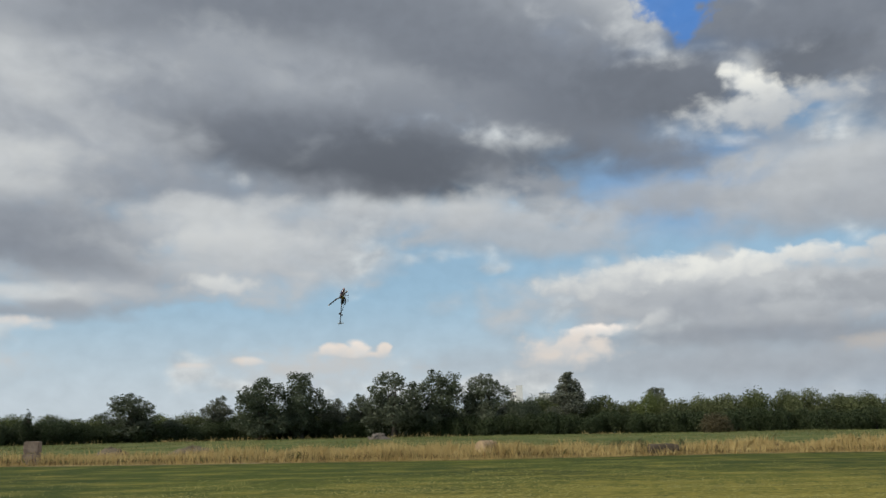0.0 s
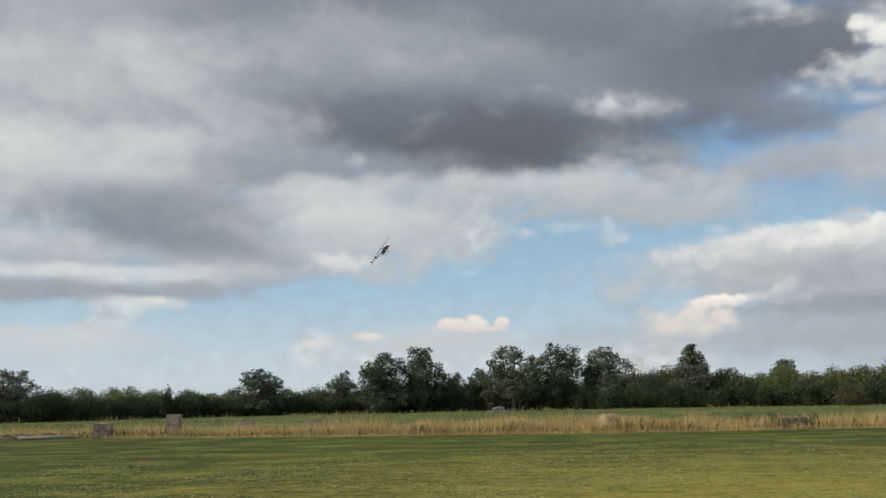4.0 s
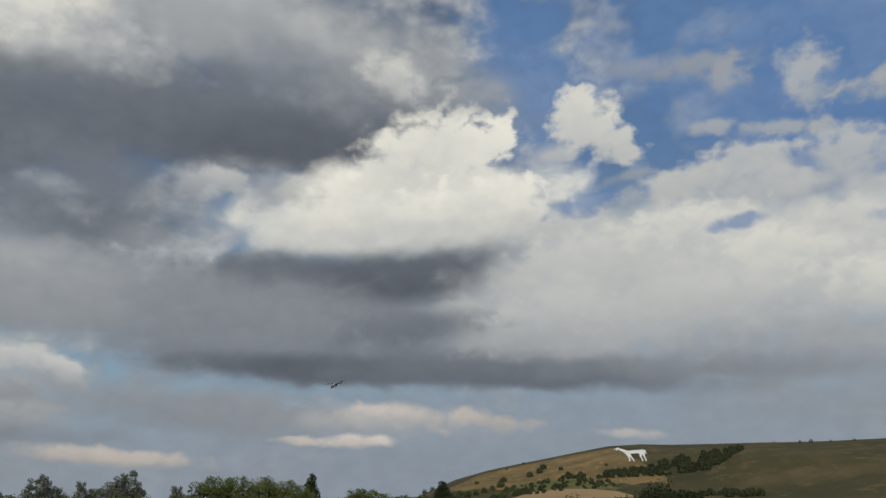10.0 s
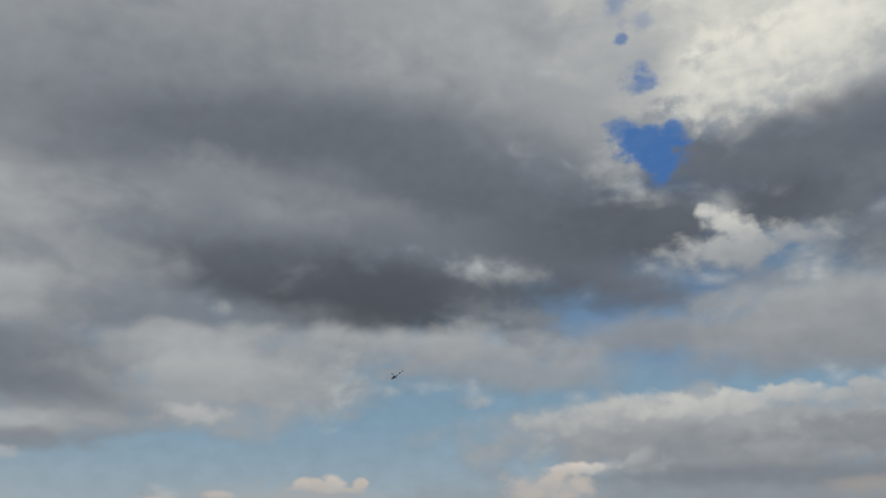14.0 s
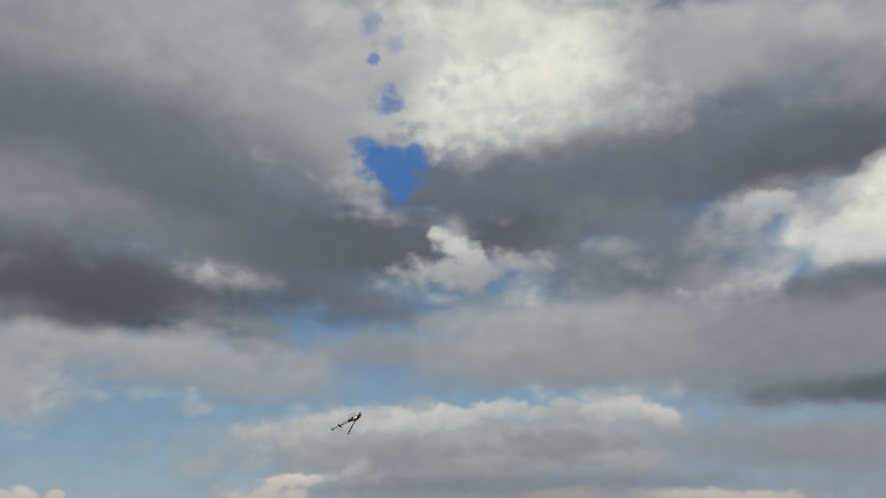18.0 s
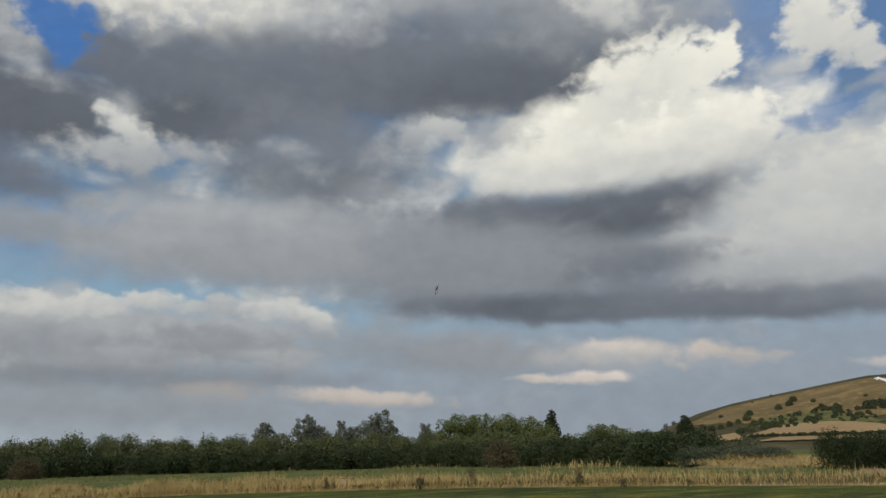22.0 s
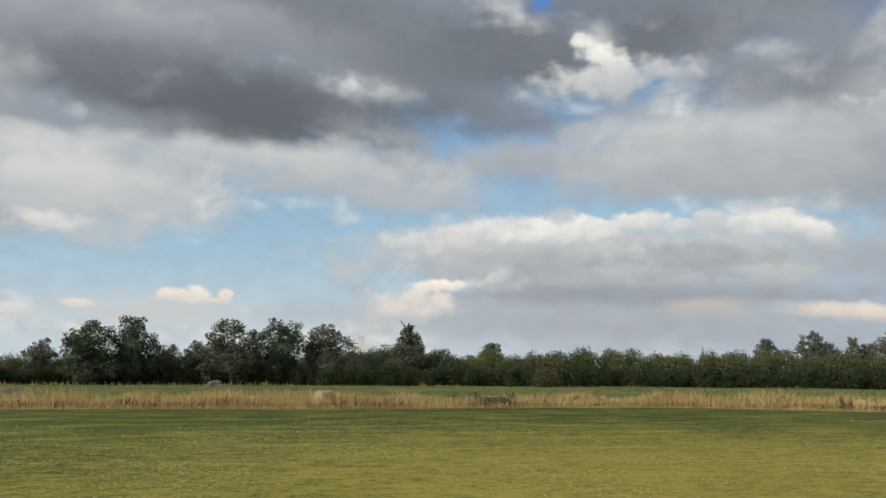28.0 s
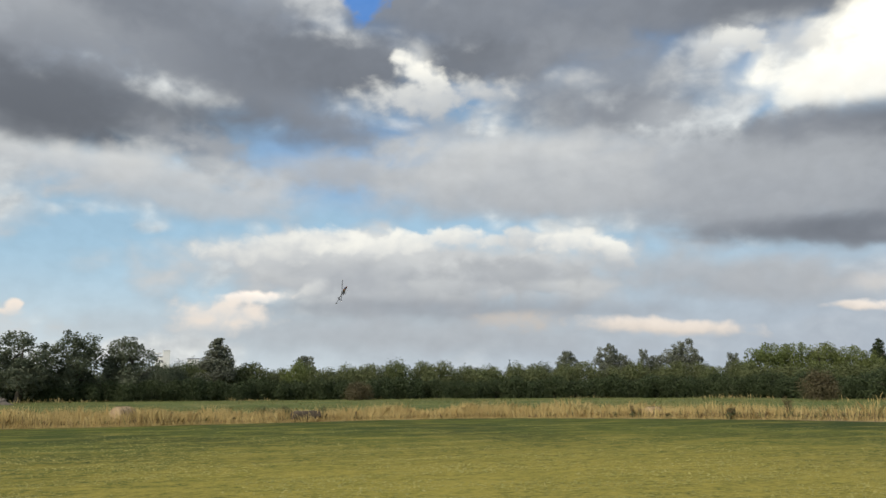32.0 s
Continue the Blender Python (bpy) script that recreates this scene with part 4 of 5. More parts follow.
tree("bush", 6.5, 175, 8.9, 7.0)
tree("cone", 8.07, 168, 11.7, 8.6)
tree("dark", 9.7, 175, 7.8, 5.4)
tree("bush", 11.6, 180, 6.8, 6.5, 1)
tree("grey", 13.7, 190, 9.9, 4.8, 2)
tree("bush", 15.4, 182, 6.9, 6.5)
tree("bush", 17.4, 182, 7.4, 7.0, 1)
tree("bush", 19.6, 184, 7.2, 7.5)
tree("bush", 21.8, 188, 8.2, 5.0, 1)
tree("bush", 24.4, 184, 7.6, 9.0)
tree("bush", 25.9, 184, 7.2, 6.0, 1)
tree("conifer", 27.2, 180, 7.7, 2.4)
tree("bush", 29.2, 180, 8.4, 7.0, 1)
tree("grey", 31.1, 190, 10.6, 4.8, 2)
tree("grey", 33.6, 190, 11.6, 6.0, 3)
tree("grey", 34.75, 190, 9.0, 3.8)
tree("grey", 35.9, 190, 10.4, 3.0, 1)
tree("grey", 36.7, 194, 9.4, 4.2, 2)
tree("grey", 38.3, 185, 11.6, 7.4)
tree("bush", 39.8, 182, 7.4, 5.0)
tree("grey", 41.4, 180, 8.9, 3.4, 1)
tree("willow", 43.3, 170, 10.2, 9.0)
tree("willow", 45.0, 172, 10.3, 8.5, 1)
tree("willow", 46.5, 170, 10.1, 8.5)
tree("willow", 47.9, 172, 9.5, 7.5, 1)
tree("willow", 49.0, 170, 8.4, 6.5)
tree("poplar", 49.7, 185, 10.8, 3.8)
tree("bush", 50.8, 160, 5.4, 5.5)
tree("willow", 53.1, 140, 6.4, 7.5, 1)
tree("willow", 54.6, 140, 5.6, 6.0)
tree("willow", 56.2, 138, 5.0, 5.5, 1)
tree("poplar", 58.15, 128, 6.5, 3.1, 1)
tree("poplar", 57.75, 130, 4.9, 1.5)
for az in (58.4, 59.3, 60.3, 61.3, 62.2, 63.0):
    tree("bush", az, 92 - (az - 58) * 1.2, 2.2 - 0.05 * (az - 58) + 0.3 * rng.random(), 3.6 + rng.random(), int(az) % 2)
tree("redbush", 46.3, 118, 4.4, 4.8)
tree("redbush", 17.2, 146, 3.6, 5.0)
tree("dark", 66.6, 74, 3.4, 3.4)
tree("dark", 67.9, 72, 3.0, 4.0, 1)
tree("dark", 69.3, 70, 3.0, 4.0)
tree("dark", 70.9, 68, 3.5, 4.0, 1)
tree("dark", 72.2, 66, 4.1, 5.0)
tree("dark", 73.9, 66, 3.4, 4.0, 1)

# the mass of taller thorn and scrub behind the hedge, rising and falling along it
SCRUB_TOP = [(-40, 1.3), (-33, 1.3), (-31, 1.5), (-25, 1.2), (-20, 1.15), (-10, 1.5), (0, 1.7), (3, 1.75), (5.5, 1.95), (6.6, 2.1), (10, 2.15), (12, 1.9), (16, 2.1), (22, 2.0), (30, 1.95), (36, 1.7), (42, 1.85), (50, 1.6), (54, 1.5), (57, 1.0), (60, 0.6)]
SB = [make_tree(rng, "scrub_bush", "hedge", 6.5, 7.0, leaf_scrub, 6800, 0.14, "tall green thorn bush behind the field hedge", "bush", "hedgerow scrub", 4) for _ in range(3)]
SB += [make_tree(rng, "scrub_bush", "hedge", 6.5, 7.0, leaf_light, 6800, 0.14, "lighter green thorn bush behind the field hedge", "bush", "hedgerow scrub", 4)]
az, i = -39.0, 0
while az < 59:
    d = (172 if az < 40 else 172 - (az - 40) * 2.4) + rng.uniform(-4, 4)
    el = float(np.interp(az, [c[0] for c in SCRUB_TOP], [c[1] for c in SCRUB_TOP]))
    h = (EYE + d * math.tan(radians(el))) * (0.92 + 0.24 * rng.random())
    w = 4.5 + 5.0 * rng.random()
    at = pose(*polar(az, d), 0, 0, rng.random() * 360)
    k = int(rng.choice(4, p=(0.3, 0.27, 0.27, 0.16)))
    if i < 4:
        ob, k = SB[i], i
        ob.matrix_basis = at
    else:
        ob = copy_thing(SB[k], at)
    ob.scale = (w / 7.0, w / 7.0, h / 6.5)
    az += math.degrees(w * 0.62 / d)
    i += 1

# the oak that stands alone by the near hedge
rng = np.random.default_rng(23)
oak = tagged(new("oak_tree"), "large dark spreading oak standing alone in the near hedge", "tree")
OAK_AZ, OAK_D = 92.2, 54.0
# boughs: across, up, and the half size of each mass of leaves
BOUGHS = [(-1.9, 9.9, 1.5), (0.2, 10.3, 1.6), (1.4, 9.6, 1.25), (-3.4, 8.5, 1.7), (-4.5, 7.7, 0.85), (-0.3, 7.6, 2.5), (1.9, 8.7, 1.2), (3.0, 7.7, 1.15), (4.1, 7.6, 0.95), (4.9, 7.3, 0.7),
          (-4.1, 4.9, 1.1), (-2.7, 4.7, 1.35), (0.3, 4.6, 2.5), (2.9, 5.6, 1.8), (3.3, 3.0, 1.7), (-2.3, 2.5, 1.8), (0.6, 2.1, 2.1), (1.6, 6.6, 1.7), (-2.2, 7.1, 1.4),
          (-3.7, 3.0, 1.2), (-3.3, 1.3, 1.5), (3.6, 1.4, 1.6), (1.9, 9.3, 0.9)]
clumps = []
for u, z, q in BOUGHS:
    for back in ((0.0,) if q < 1.0 else (-1.0, 1.1)):
        clumps.append((u, back * q * 0.8, z, q * 0.62))
        for _ in range(int(9 + 9 * q)):
            v = rng.normal(size=3)
            v /= np.linalg.norm(v)
            p = 0.26 + 0.3 * rng.random()
            k = q - p * (0.3 + 0.7 * rng.random())
            clumps.append((u + v[0] * k, (back + v[1]) * k, max(z + v[2] * k, 0.4), p))
trunk = [(0, 0, -0.2), (0.05, 0, 1.0), (0.1, 0.1, 2.5), (0.0, 0.1, 5.0), (-0.1, 0.0, 8.5)]
part("trunk", tube(bmesh.new(), trunk, [0.75, 0.55, 0.48, 0.32, 0.12], 10), bark, oak)
for k, (u, z, q) in enumerate(BOUGHS):
    s = trunk[1 + k % 3]
    part("limb", tube(bmesh.new(), [s, (u * 0.5, 0.1, s[2] * 0.5 + z * 0.5), (u, 0.0, z)], [0.2, 0.12, 0.04], 6), bark, oak)
ob = new("crown", leaves("crown", rng, clumps, 105000, 0.09, leaf_oak))
ob.parent = oak
oak.matrix_basis = pose(*polar(OAK_AZ, OAK_D), 0, 0, -OAK_AZ)
oak.scale = (0.89, 0.89, 0.94)

# hedges: bushes set close along a line
rng = np.random.default_rng(31)
HB = [make_tree(rng, "hedge_bush", "hedge", 4.6, 6.0, leaf_hedge, 6200, 0.125, "dense green hawthorn bush in the long field hedge", "bush", "field hedge", 3) for _ in range(5)]
HN = [make_tree(rng, "hedge_bush", "hedge", 3.0, 4.2, leaf_oak, 7000, 0.075, "dark bramble and thorn bush in the near hedge", "bush", "near hedge", 3) for _ in range(3)]


def hedge(models, line, step, h, w, sizes, spread):
    first = len(models)
    for i, (x, y, nx, ny) in enumerate(along(line, step)):
        off = rng.normal() * spread
        at = pose(x + nx * off, y + ny * off, 0, 0, 0, rng.random() * 360)
        m = models[i % len(models)]
        k = 0.85 + 0.3 * rng.random()
        if i < first:
            m.matrix_basis = at
            ob = m
        else:
            ob = copy_thing(m, at)
        ob.scale = (w * k / sizes[1],) * 2 + (h * (0.85 + 0.3 * rng.random()) / sizes[0],)


hedge(HB, HEDGE, 3.6, 4.1, 6.4, (4.6, 6.0), 0.8)
hedge(HN, smooth_line([(76, 31), (66, 23), (62, 12), (55, 4.5), (51, -2), (45, -9), (38, -26)], 2), 2.3, 1.8, 4.0, (3.0, 4.2), 0.5)


# a grassed earth bank where the hedge breaks off
BANK = [(88, 52), (82, 46), (77, 40), (72, 33)]
bm = bmesh.new()
rows = []
for i, (x, y, nx, ny) in enumerate(along(smooth_line(BANK), 1.0)):
    u = i / 24
    top = 1.25 * math.sin(math.pi * min(max(u, 0.02), 0.98)) ** 0.6
    rows.append([bm.verts.new((x + nx * q, y + ny * q, -0.05 + max(top, 0) * (1 - (q / 5.0) ** 2) * (0.85 + 0.35 * noise.noise((x * 0.4, y * 0.4, q))))) for q in (-5, -3.5, -2, 0, 2, 3.5, 5)])
for a, b in zip(rows, rows[1:]):
    for k in range(6):
        bm.faces.new((a[k], b[k], b[k + 1], a[k + 1]))
bmesh.ops.recalc_face_normals(bm, faces=bm.faces)
spots = []
for v in bm.verts:
    if v.co.z > 0.1:
        spots += [(v.co.x + rng.normal() * 0.8, v.co.y + rng.normal() * 0.8, v.co.z) for _ in range(110)]
tagged(part("earth_bank", bm, soil, None), "low earth bank with dry grass at the break in the hedge", "bank", kind="structure")
spots = np.array(spots)
me = grass_mesh("bank_grass", rng, spots[:, :2], 0.2, 0.6, 0.018, straw, 0.5)
zs = np.repeat(spots[:, 2] - 0.15, 5)
co = np.zeros(len(me.vertices) * 3)
me.vertices.foreach_get("co", co)
co[2::3] += zs
me.vertices.foreach_set("co", co)
tagged(new("bank_grass", me), "golden dry grass standing on the bank", "grass", kind="stuff")


# ---- the chalk down with its white figure ----
CREST = [(50, 0.2), (56.1, 1.1), (57.2, 1.55), (59.1, 2.3), (61, 2.75), (63, 3.1), (65, 3.42), (67, 3.76), (69, 4.06), (71, 4.12), (73, 4.02), (77.3, 3.92), (82, 3.8), (88, 3.78), (96.3, 3.7), (104, 3.6), (116, 3.2), (130, 2.0)]
FOOT, TOP = 760.0, 1350.0


def down_height(az, r):
    """The height of the hillside at an azimuth and distance."""
    e = float(np.interp(az, [c[0] for c in CREST], [c[1] for c in CREST]))
    crest = EYE + TOP * math.tan(radians(e))
    u = min(max((r - FOOT) / (TOP - FOOT), 0), 1)
    s = u * u * (3 - 2 * u)
    s = 0.25 * u + 0.75 * s
    x, y, _ = polar(az, r)
    fold = (noise.noise((x * 0.006, y * 0.006, 2.0)) * 7 + noise.noise((x * 0.02, y * 0.02, 5.0)) * 2.0) * math.sin(math.pi * u)
    return max(crest * s + fold, -1.0) if r <= TOP else crest - (r - TOP) * 0.01


bm = bmesh.new()
AZS, RS = np.linspace(50, 130, 161), list(np.linspace(FOOT, TOP, 46)) + [1450, 1700, 2200]
rows = [[bm.verts.new(polar(a, r, down_height(a, r) - (0.5 if r == FOOT else 0))) for r in RS] for a in AZS]
for a, b in zip(rows, rows[1:]):
    for k in range(len(RS) - 1):
        bm.faces.new((a[k], a[k + 1], b[k + 1], b[k]))
bmesh.ops.recalc_face_normals(bm, faces=bm.faces)
# cloud shade over the hill is put into this dark base colour
hill = tagged(part("hill", bm, down, None), "long chalk down with dry olive grass, darkened as under cloud shade", "hill", kind="structure")


def on_down(az, el):
    """The distance at which the hillside shows at this height in degrees."""
    lo, hi = FOOT, TOP
    for _ in range(30):
        m = (lo + hi) / 2
        if math.degrees(math.atan2(down_height(az, m) - EYE, m)) < el:
            lo = m
        else:
            hi = m
    return lo


def capsule(p, a, b, ra, rb):
    (px, py), (ax, ay), (bx, by) = p, a, b
    k = ((px - ax) * (bx - ax) + (py - ay) * (by - ay)) / max((bx - ax) ** 2 + (by - ay) ** 2, 1e-9)
    k = min(max(k, 0), 1)
    return math.hypot(px - ax - k * (bx - ax), py - ay - k * (by - ay)) - (ra + (rb - ra) * k)


# body, neck, head, ear, four legs and tail of a standing horse, in its own unit frame
STROKES = [((0.02, 0.87), (0.12, 0.93), 0.025, 0.04), ((0.08, 0.8), (0.12, 0.9), 0.02, 0.04), ((0.13, 0.9), (0.4, 0.66), 0.045, 0.09), ((0.4, 0.64), (0.86, 0.66), 0.1, 0.12),
           ((0.38, 0.58), (0.45, 0.32), 0.05, 0.024), ((0.45, 0.32), (0.46, 0.05), 0.022, 0.02), ((0.44, 0.55), (0.52, 0.3), 0.045, 0.022), ((0.52, 0.3), (0.59, 0.05), 0.02, 0.02),
           ((0.83, 0.58), (0.8, 0.32), 0.07, 0.026), ((0.8, 0.32), (0.86, 0.05), 0.024, 0.02), ((0.9, 0.6), (0.91, 0.32), 0.05, 0.024), ((0.91, 0.32), (0.97, 0.04), 0.022, 0.02),
           ((0.92, 0.74), (1.0, 0.5), 0.022, 0.018)]
AZ0, AZ1, EL0, EL1, N = 69.36, 71.4, 3.02, 3.96, 110
bm = bmesh.new()
kept = {}


def figure_vert(i, j):
    if (i, j) not in kept:
        az, el = AZ0 + (AZ1 - AZ0) * i / N, EL0 + (EL1 - EL0) * j / N
        r = on_down(az, el)
        kept[i, j] = bm.verts.new(polar(az, r - 1.4, down_height(az, r) + 1.0))
    return kept[i, j]


for i in range(N):
    for j in range(N):
        p = ((i + 0.5) / N, (j + 0.5) / N)
        if min(capsule(p, *limb) for limb in STROKES) < 0:
            bm.faces.new([figure_vert(i + a, j + b) for a, b in ((0, 0), (1, 0), (1, 1), (0, 1))])
bmesh.ops.recalc_face_normals(bm, faces=bm.faces)
tagged(part("hill_figure", bm, chalk, None, smooth=False), "white horse shape cut into the chalk hillside", "hill figure")


def draped(name, az0, az1, el0, el1, mat, label, category, rag=0.06, nx=40, ny=8, lift=1.6):
    """A field lying on the hillside, ragged at its edges."""
    bm = bmesh.new()
    rows = []
    for i in range(nx + 1):
        az = az0 + (az1 - az0) * i / nx
        taper = min(1.0, 5 * i / nx, 5 * (nx - i) / nx)
        low = el0(az) + rag * noise.noise((az * 1.3, 1.0, 0))
        high = low + (el1(az) - low) * (0.15 + 0.85 * taper)
        row = []
        for j in range(ny + 1):
            el = low + (high - low) * j / ny
            r = on_down(az, el)
            row.append(bm.verts.new(polar(az, r - lift, down_height(az, r) + 0.7 * lift)))
        rows.append(row)
    for a, b in zip(rows, rows[1:]):
        for k in range(ny):
            bm.faces.new((a[k], a[k + 1], b[k + 1], b[k]))
    bmesh.ops.recalc_face_normals(bm, faces=bm.faces)
    return tagged(part(name, bm, mat, None), label, category, kind="structure")


# dry grass near the figure, its sunlight painted in as a paler colour
draped("dry_slope", 57.5, 72.5, lambda a: 1.0 + 0.01 * a, lambda a: float(np.interp(a, [c[0] for c in CREST], [c[1] for c in CREST])) - 0.12, down_dry_sunlit, "open slope of dry tan grass under the crest, coloured paler as sunlit", "slope", 0.2, 60, 24, 0.4)
draped("green_slope", 61.5, 70.0, lambda a: 1.32, lambda a: 1.5 + 0.55 * math.sin((a - 61.5) / 8.5 * math.pi), down_green, "greener scrubby pasture low on the slope", "slope", 0.25, 50, 12, 0.9)
draped("stubble_field", 61.8, 71.2, lambda a: 0.78 + 0.0 * a, lambda a: 0.95 + 0.5 * math.sin((a - 61.5) / 9.7 * math.pi), stubble, "pale harvested stubble field at the foot of the down", "field")
draped("stubble_field", 58.9, 61.7, lambda a: 0.5, lambda a: 0.62 + 0.15 * (a - 58.9), stubble, "golden stubble strip at the foot of the down", "field")
draped("stubble_field", 62.5, 68.5, lambda a: 0.4, lambda a: 0.62, stubble, "golden stubble strip at the foot of the down", "field")


def wood(name, rng, spots, size, mat, label, kind="stuff"):
    cl = []
    for az, el, q in spots:
        r = on_down(az, el)
        cl.append((*polar(az, r, down_height(az, r) + q * 0.5), q))
        cl.append((*polar(az + 0.03, r - 2, down_height(az, r) + q * 0.2), q * 0.8))
    return tagged(new(name, leaves(name, rng, cl, len(cl) * 170, size * 0.7, mat)), label, "wood", kind=kind)


rng = np.random.default_rng(41)
leaf_far = material("leaf_far", (0.03, 0.044, 0.026), (0.07, 0.085, 0.04), tint=(0.11, 0.125, 0.055), spread=0.4, **LEAF)
spots = []
while len(spots) < 300:
    az, u = rng.uniform(68.7, 77.2), rng.random() ** 1.25
    low = float(np.interp(az, (68.7, 71, 73, 75, 76, 77.2), (2.15, 2.1, 2.2, 2.4, 2.9, 3.55)))
    high = float(np.interp(az, (68.7, 71, 73, 75, 77.2), (2.4, 2.8, 3.15, 3.5, 3.72)))
    if noise.noise((az * 1.6, u * 2.2, 3)) + 0.5 - 0.35 * u > rng.random() * 1.2:
        spots.append((az, low + (high - low) * u, rng.uniform(1.4, 3.8)))
wood("hanging_wood", rng, spots, 1.2, leaf_far, "dark scrub wood hanging on the hillside below the white figure")
spots = []
while len(spots) < 170:
    az, u = rng.uniform(61.3, 69.2), rng.random()
    low = 0.97 + (az - 61.5) * 0.077
    high = float(np.interp(az, (61.3, 62.3, 66.7, 69.2), (1.2, 1.58, 2.45, 2.2)))
    if noise.noise((az * 1.9, u * 2.0, 8)) + 0.55 - 0.3 * u > rng.random():
        spots.append((az, low + (high - low) * u, rng.uniform(1.0, 3.0)))
wood("scrub", rng, spots, 1.0, leaf_far, "scattered green scrub bushes on the lower slope")
spots = [(64.75, 2.76, 5.0), (64.5, 2.52, 4.6), (63.87, 2.32, 4.4), (65.89, 2.69, 3.0), (62.12, 2.02, 4.5), (61.94, 1.74, 4.5), (60.42, 1.96, 2.6), (59.26, 1.26, 3.6), (59.79, 1.2, 4.2), (60.32, 1.29, 3.4), (60.86, 1.45, 3.6), (61.4, 1.61, 3.0), (68.8, 2.88, 2.0), (62.37, 2.8, 1.4)]
wood("hill_trees", rng, spots, 1.2, leaf_far, "few dark trees standing on the open slope")
spots = [(a, float(np.interp(a, [c[0] for c in CREST], [c[1] for c in CREST])) - 0.03, q) for a, q in ((57.0, 4.5), (57.5, 4), (58.3, 4), (63.5, 2), (79.1, 1.8), (80.6, 2), (81.2, 3), (82.3, 2), (83.6, 2), (86, 1.5), (97.2, 7), (97.8, 6), (98.4, 8), (99.4, 9), (100.2, 9))]
wood("crest_trees", rng, spots, 1.0, leaf_dark, "small dark trees along the skyline of the down")
spots = [(rng.uniform(72.5, 78), rng.uniform(0.75, 0.95), rng.uniform(2.5, 4.5)) for _ in range(40)] + [(rng.uniform(62, 70), 0.72, rng.uniform(1.5, 2.5)) for _ in range(40)]
wood("far_hedge", rng, spots, 1.0, leaf_far, "dark hedges and bushes along the foot of the down")

# a far line of trees that closes the view behind the hedge
spots = []
for _ in range(420):
    az = rng.uniform(-60, 62)
    spots.append((*polar(az, 330 + 60 * rng.random(), 2.5), 3.0 + 2.5 * rng.random()))
tagged(new("far_trees", leaves("far_trees", rng, spots, 60000, 0.4, leaf_far)), "distant belt of trees beyond the hedge", "wood", kind="stuff")


# ---- things on the field ----
def hay_bale(rng, az, d, r, length, turn, mat, label, sink=0.1):
    """A round bale lying on its side: a bulging roll with a spiral end and loose straw."""
    ob = tagged(new("hay_bale"), label, "hay bale", "bales")
    bm = bmesh.new()
    rings = []
    for i in range(9):
        u = i / 8
        q = r * (0.93 + 0.07 * math.sin(math.pi * u)) * (0.94 if i in (0, 8) else 1)
        rings.append([bm.verts.new((length * (u - 0.5), q * math.cos(k * math.tau / 22) * (1 + 0.09 * noise.noise((k * 0.7, i * 0.8, az))), r - sink + q * math.sin(k * math.tau / 22) * (1 + 0.09 * noise.noise((k * 0.7, i * 0.8, 9))))) for k in range(22)])
    for a, b in zip(rings, rings[1:]):
        for k in range(22):
            bm.faces.new((a[k], a[(k + 1) % 22], b[(k + 1) % 22], b[k]))
    bmesh.ops.recalc_face_normals(bm, faces=bm.faces)
    part("roll", bm, mat, ob)
    for s in (-1, 1):
        bm = bmesh.new()
        for i in range(4):
            q0, q1 = r * 0.93 * (1 - i / 4), r * 0.93 * (1 - (i + 0.97) / 4)
            ring = []
            for q, dx in ((q0, 0.0), (q1, 0.012)):
                ring.append([bm.verts.new((s * (length / 2 + dx - 0.01), q * math.cos(k * math.tau / 20), r - sink + q * math.sin(k * math.tau / 20))) for k in range(20)])
            for k in range(20):
                bm.faces.new((ring[0][k], ring[0][(k + 1) % 20], ring[1][(k + 1) % 20], ring[1][k]))
        bmesh.ops.recalc_face_normals(bm, faces=bm.faces)
        part("end_face", bm, hay if s > 0 else mat, ob)
    for k in (-0.3, 0.0, 0.3):
        bm = bmesh.new()
        ring = [(k * length, (r + 0.012) * math.cos(j * math.tau / 24), r - sink + (r + 0.012) * math.sin(j * math.tau / 24)) for j in range(25)]
        part("twine", tube(bm, ring, [0.012] * 25, 4), hay_old, ob)
    tufts = grass_mesh("loose_straw", rng, np.c_[rng.uniform(-0.9, 0.9, 160), rng.uniform(-0.9, 0.9, 160)], 0.15, 0.5, 0.02, straw, 0.5)
    o = new("loose_straw", tufts)
    o.parent = ob
    o["kind"] = "stuff"
    ob.matrix_basis = pose(*polar(az, d), 0, 0, turn)
    return ob


rng = np.random.default_rng(53)
hay_bale(rng, 2.6, 46.2, 0.5, 0.95, 35, hay, "weathered round hay bale half sunk in the dry grass")
hay_bale(rng, 13.8, 46.4, 0.36, 1.5, 4, hay_old, "dark rotten round bale with a pale rim in the dry grass", 0.14)
hay_bale(rng, 36.3, 50.8, 0.5, 1.2, 20, hay, "low pale round bale hidden in tall straw", 0.42)


def block_bale(az, d, sx, sy, sz, turn, label, lean=0):
    ob = tagged(new("bale_stack"), label, "hay bale", "block bales")
    n = 2
    for i in range(n):
        bm = box(bmesh.new(), sx, sy, sz / n - 0.02, (0.03 * i, 0.02 * i, sz / n * (i + 0.5)), 0.025)
        bmesh.ops.subdivide_edges(bm, edges=bm.edges, cuts=2, use_grid_fill=True)
        for v in bm.verts:
            v.co += Vector((noise.noise(v.co * 4), noise.noise(v.co * 4 + Vector((7, 0, 0))), noise.noise(v.co * 4 + Vector((0, 7, 0))))) * 0.03
        part("bale", bm, hay_pink, ob, smooth=False)
    ob.matrix_basis = pose(*polar(az, d), lean, 0, turn)
    return ob


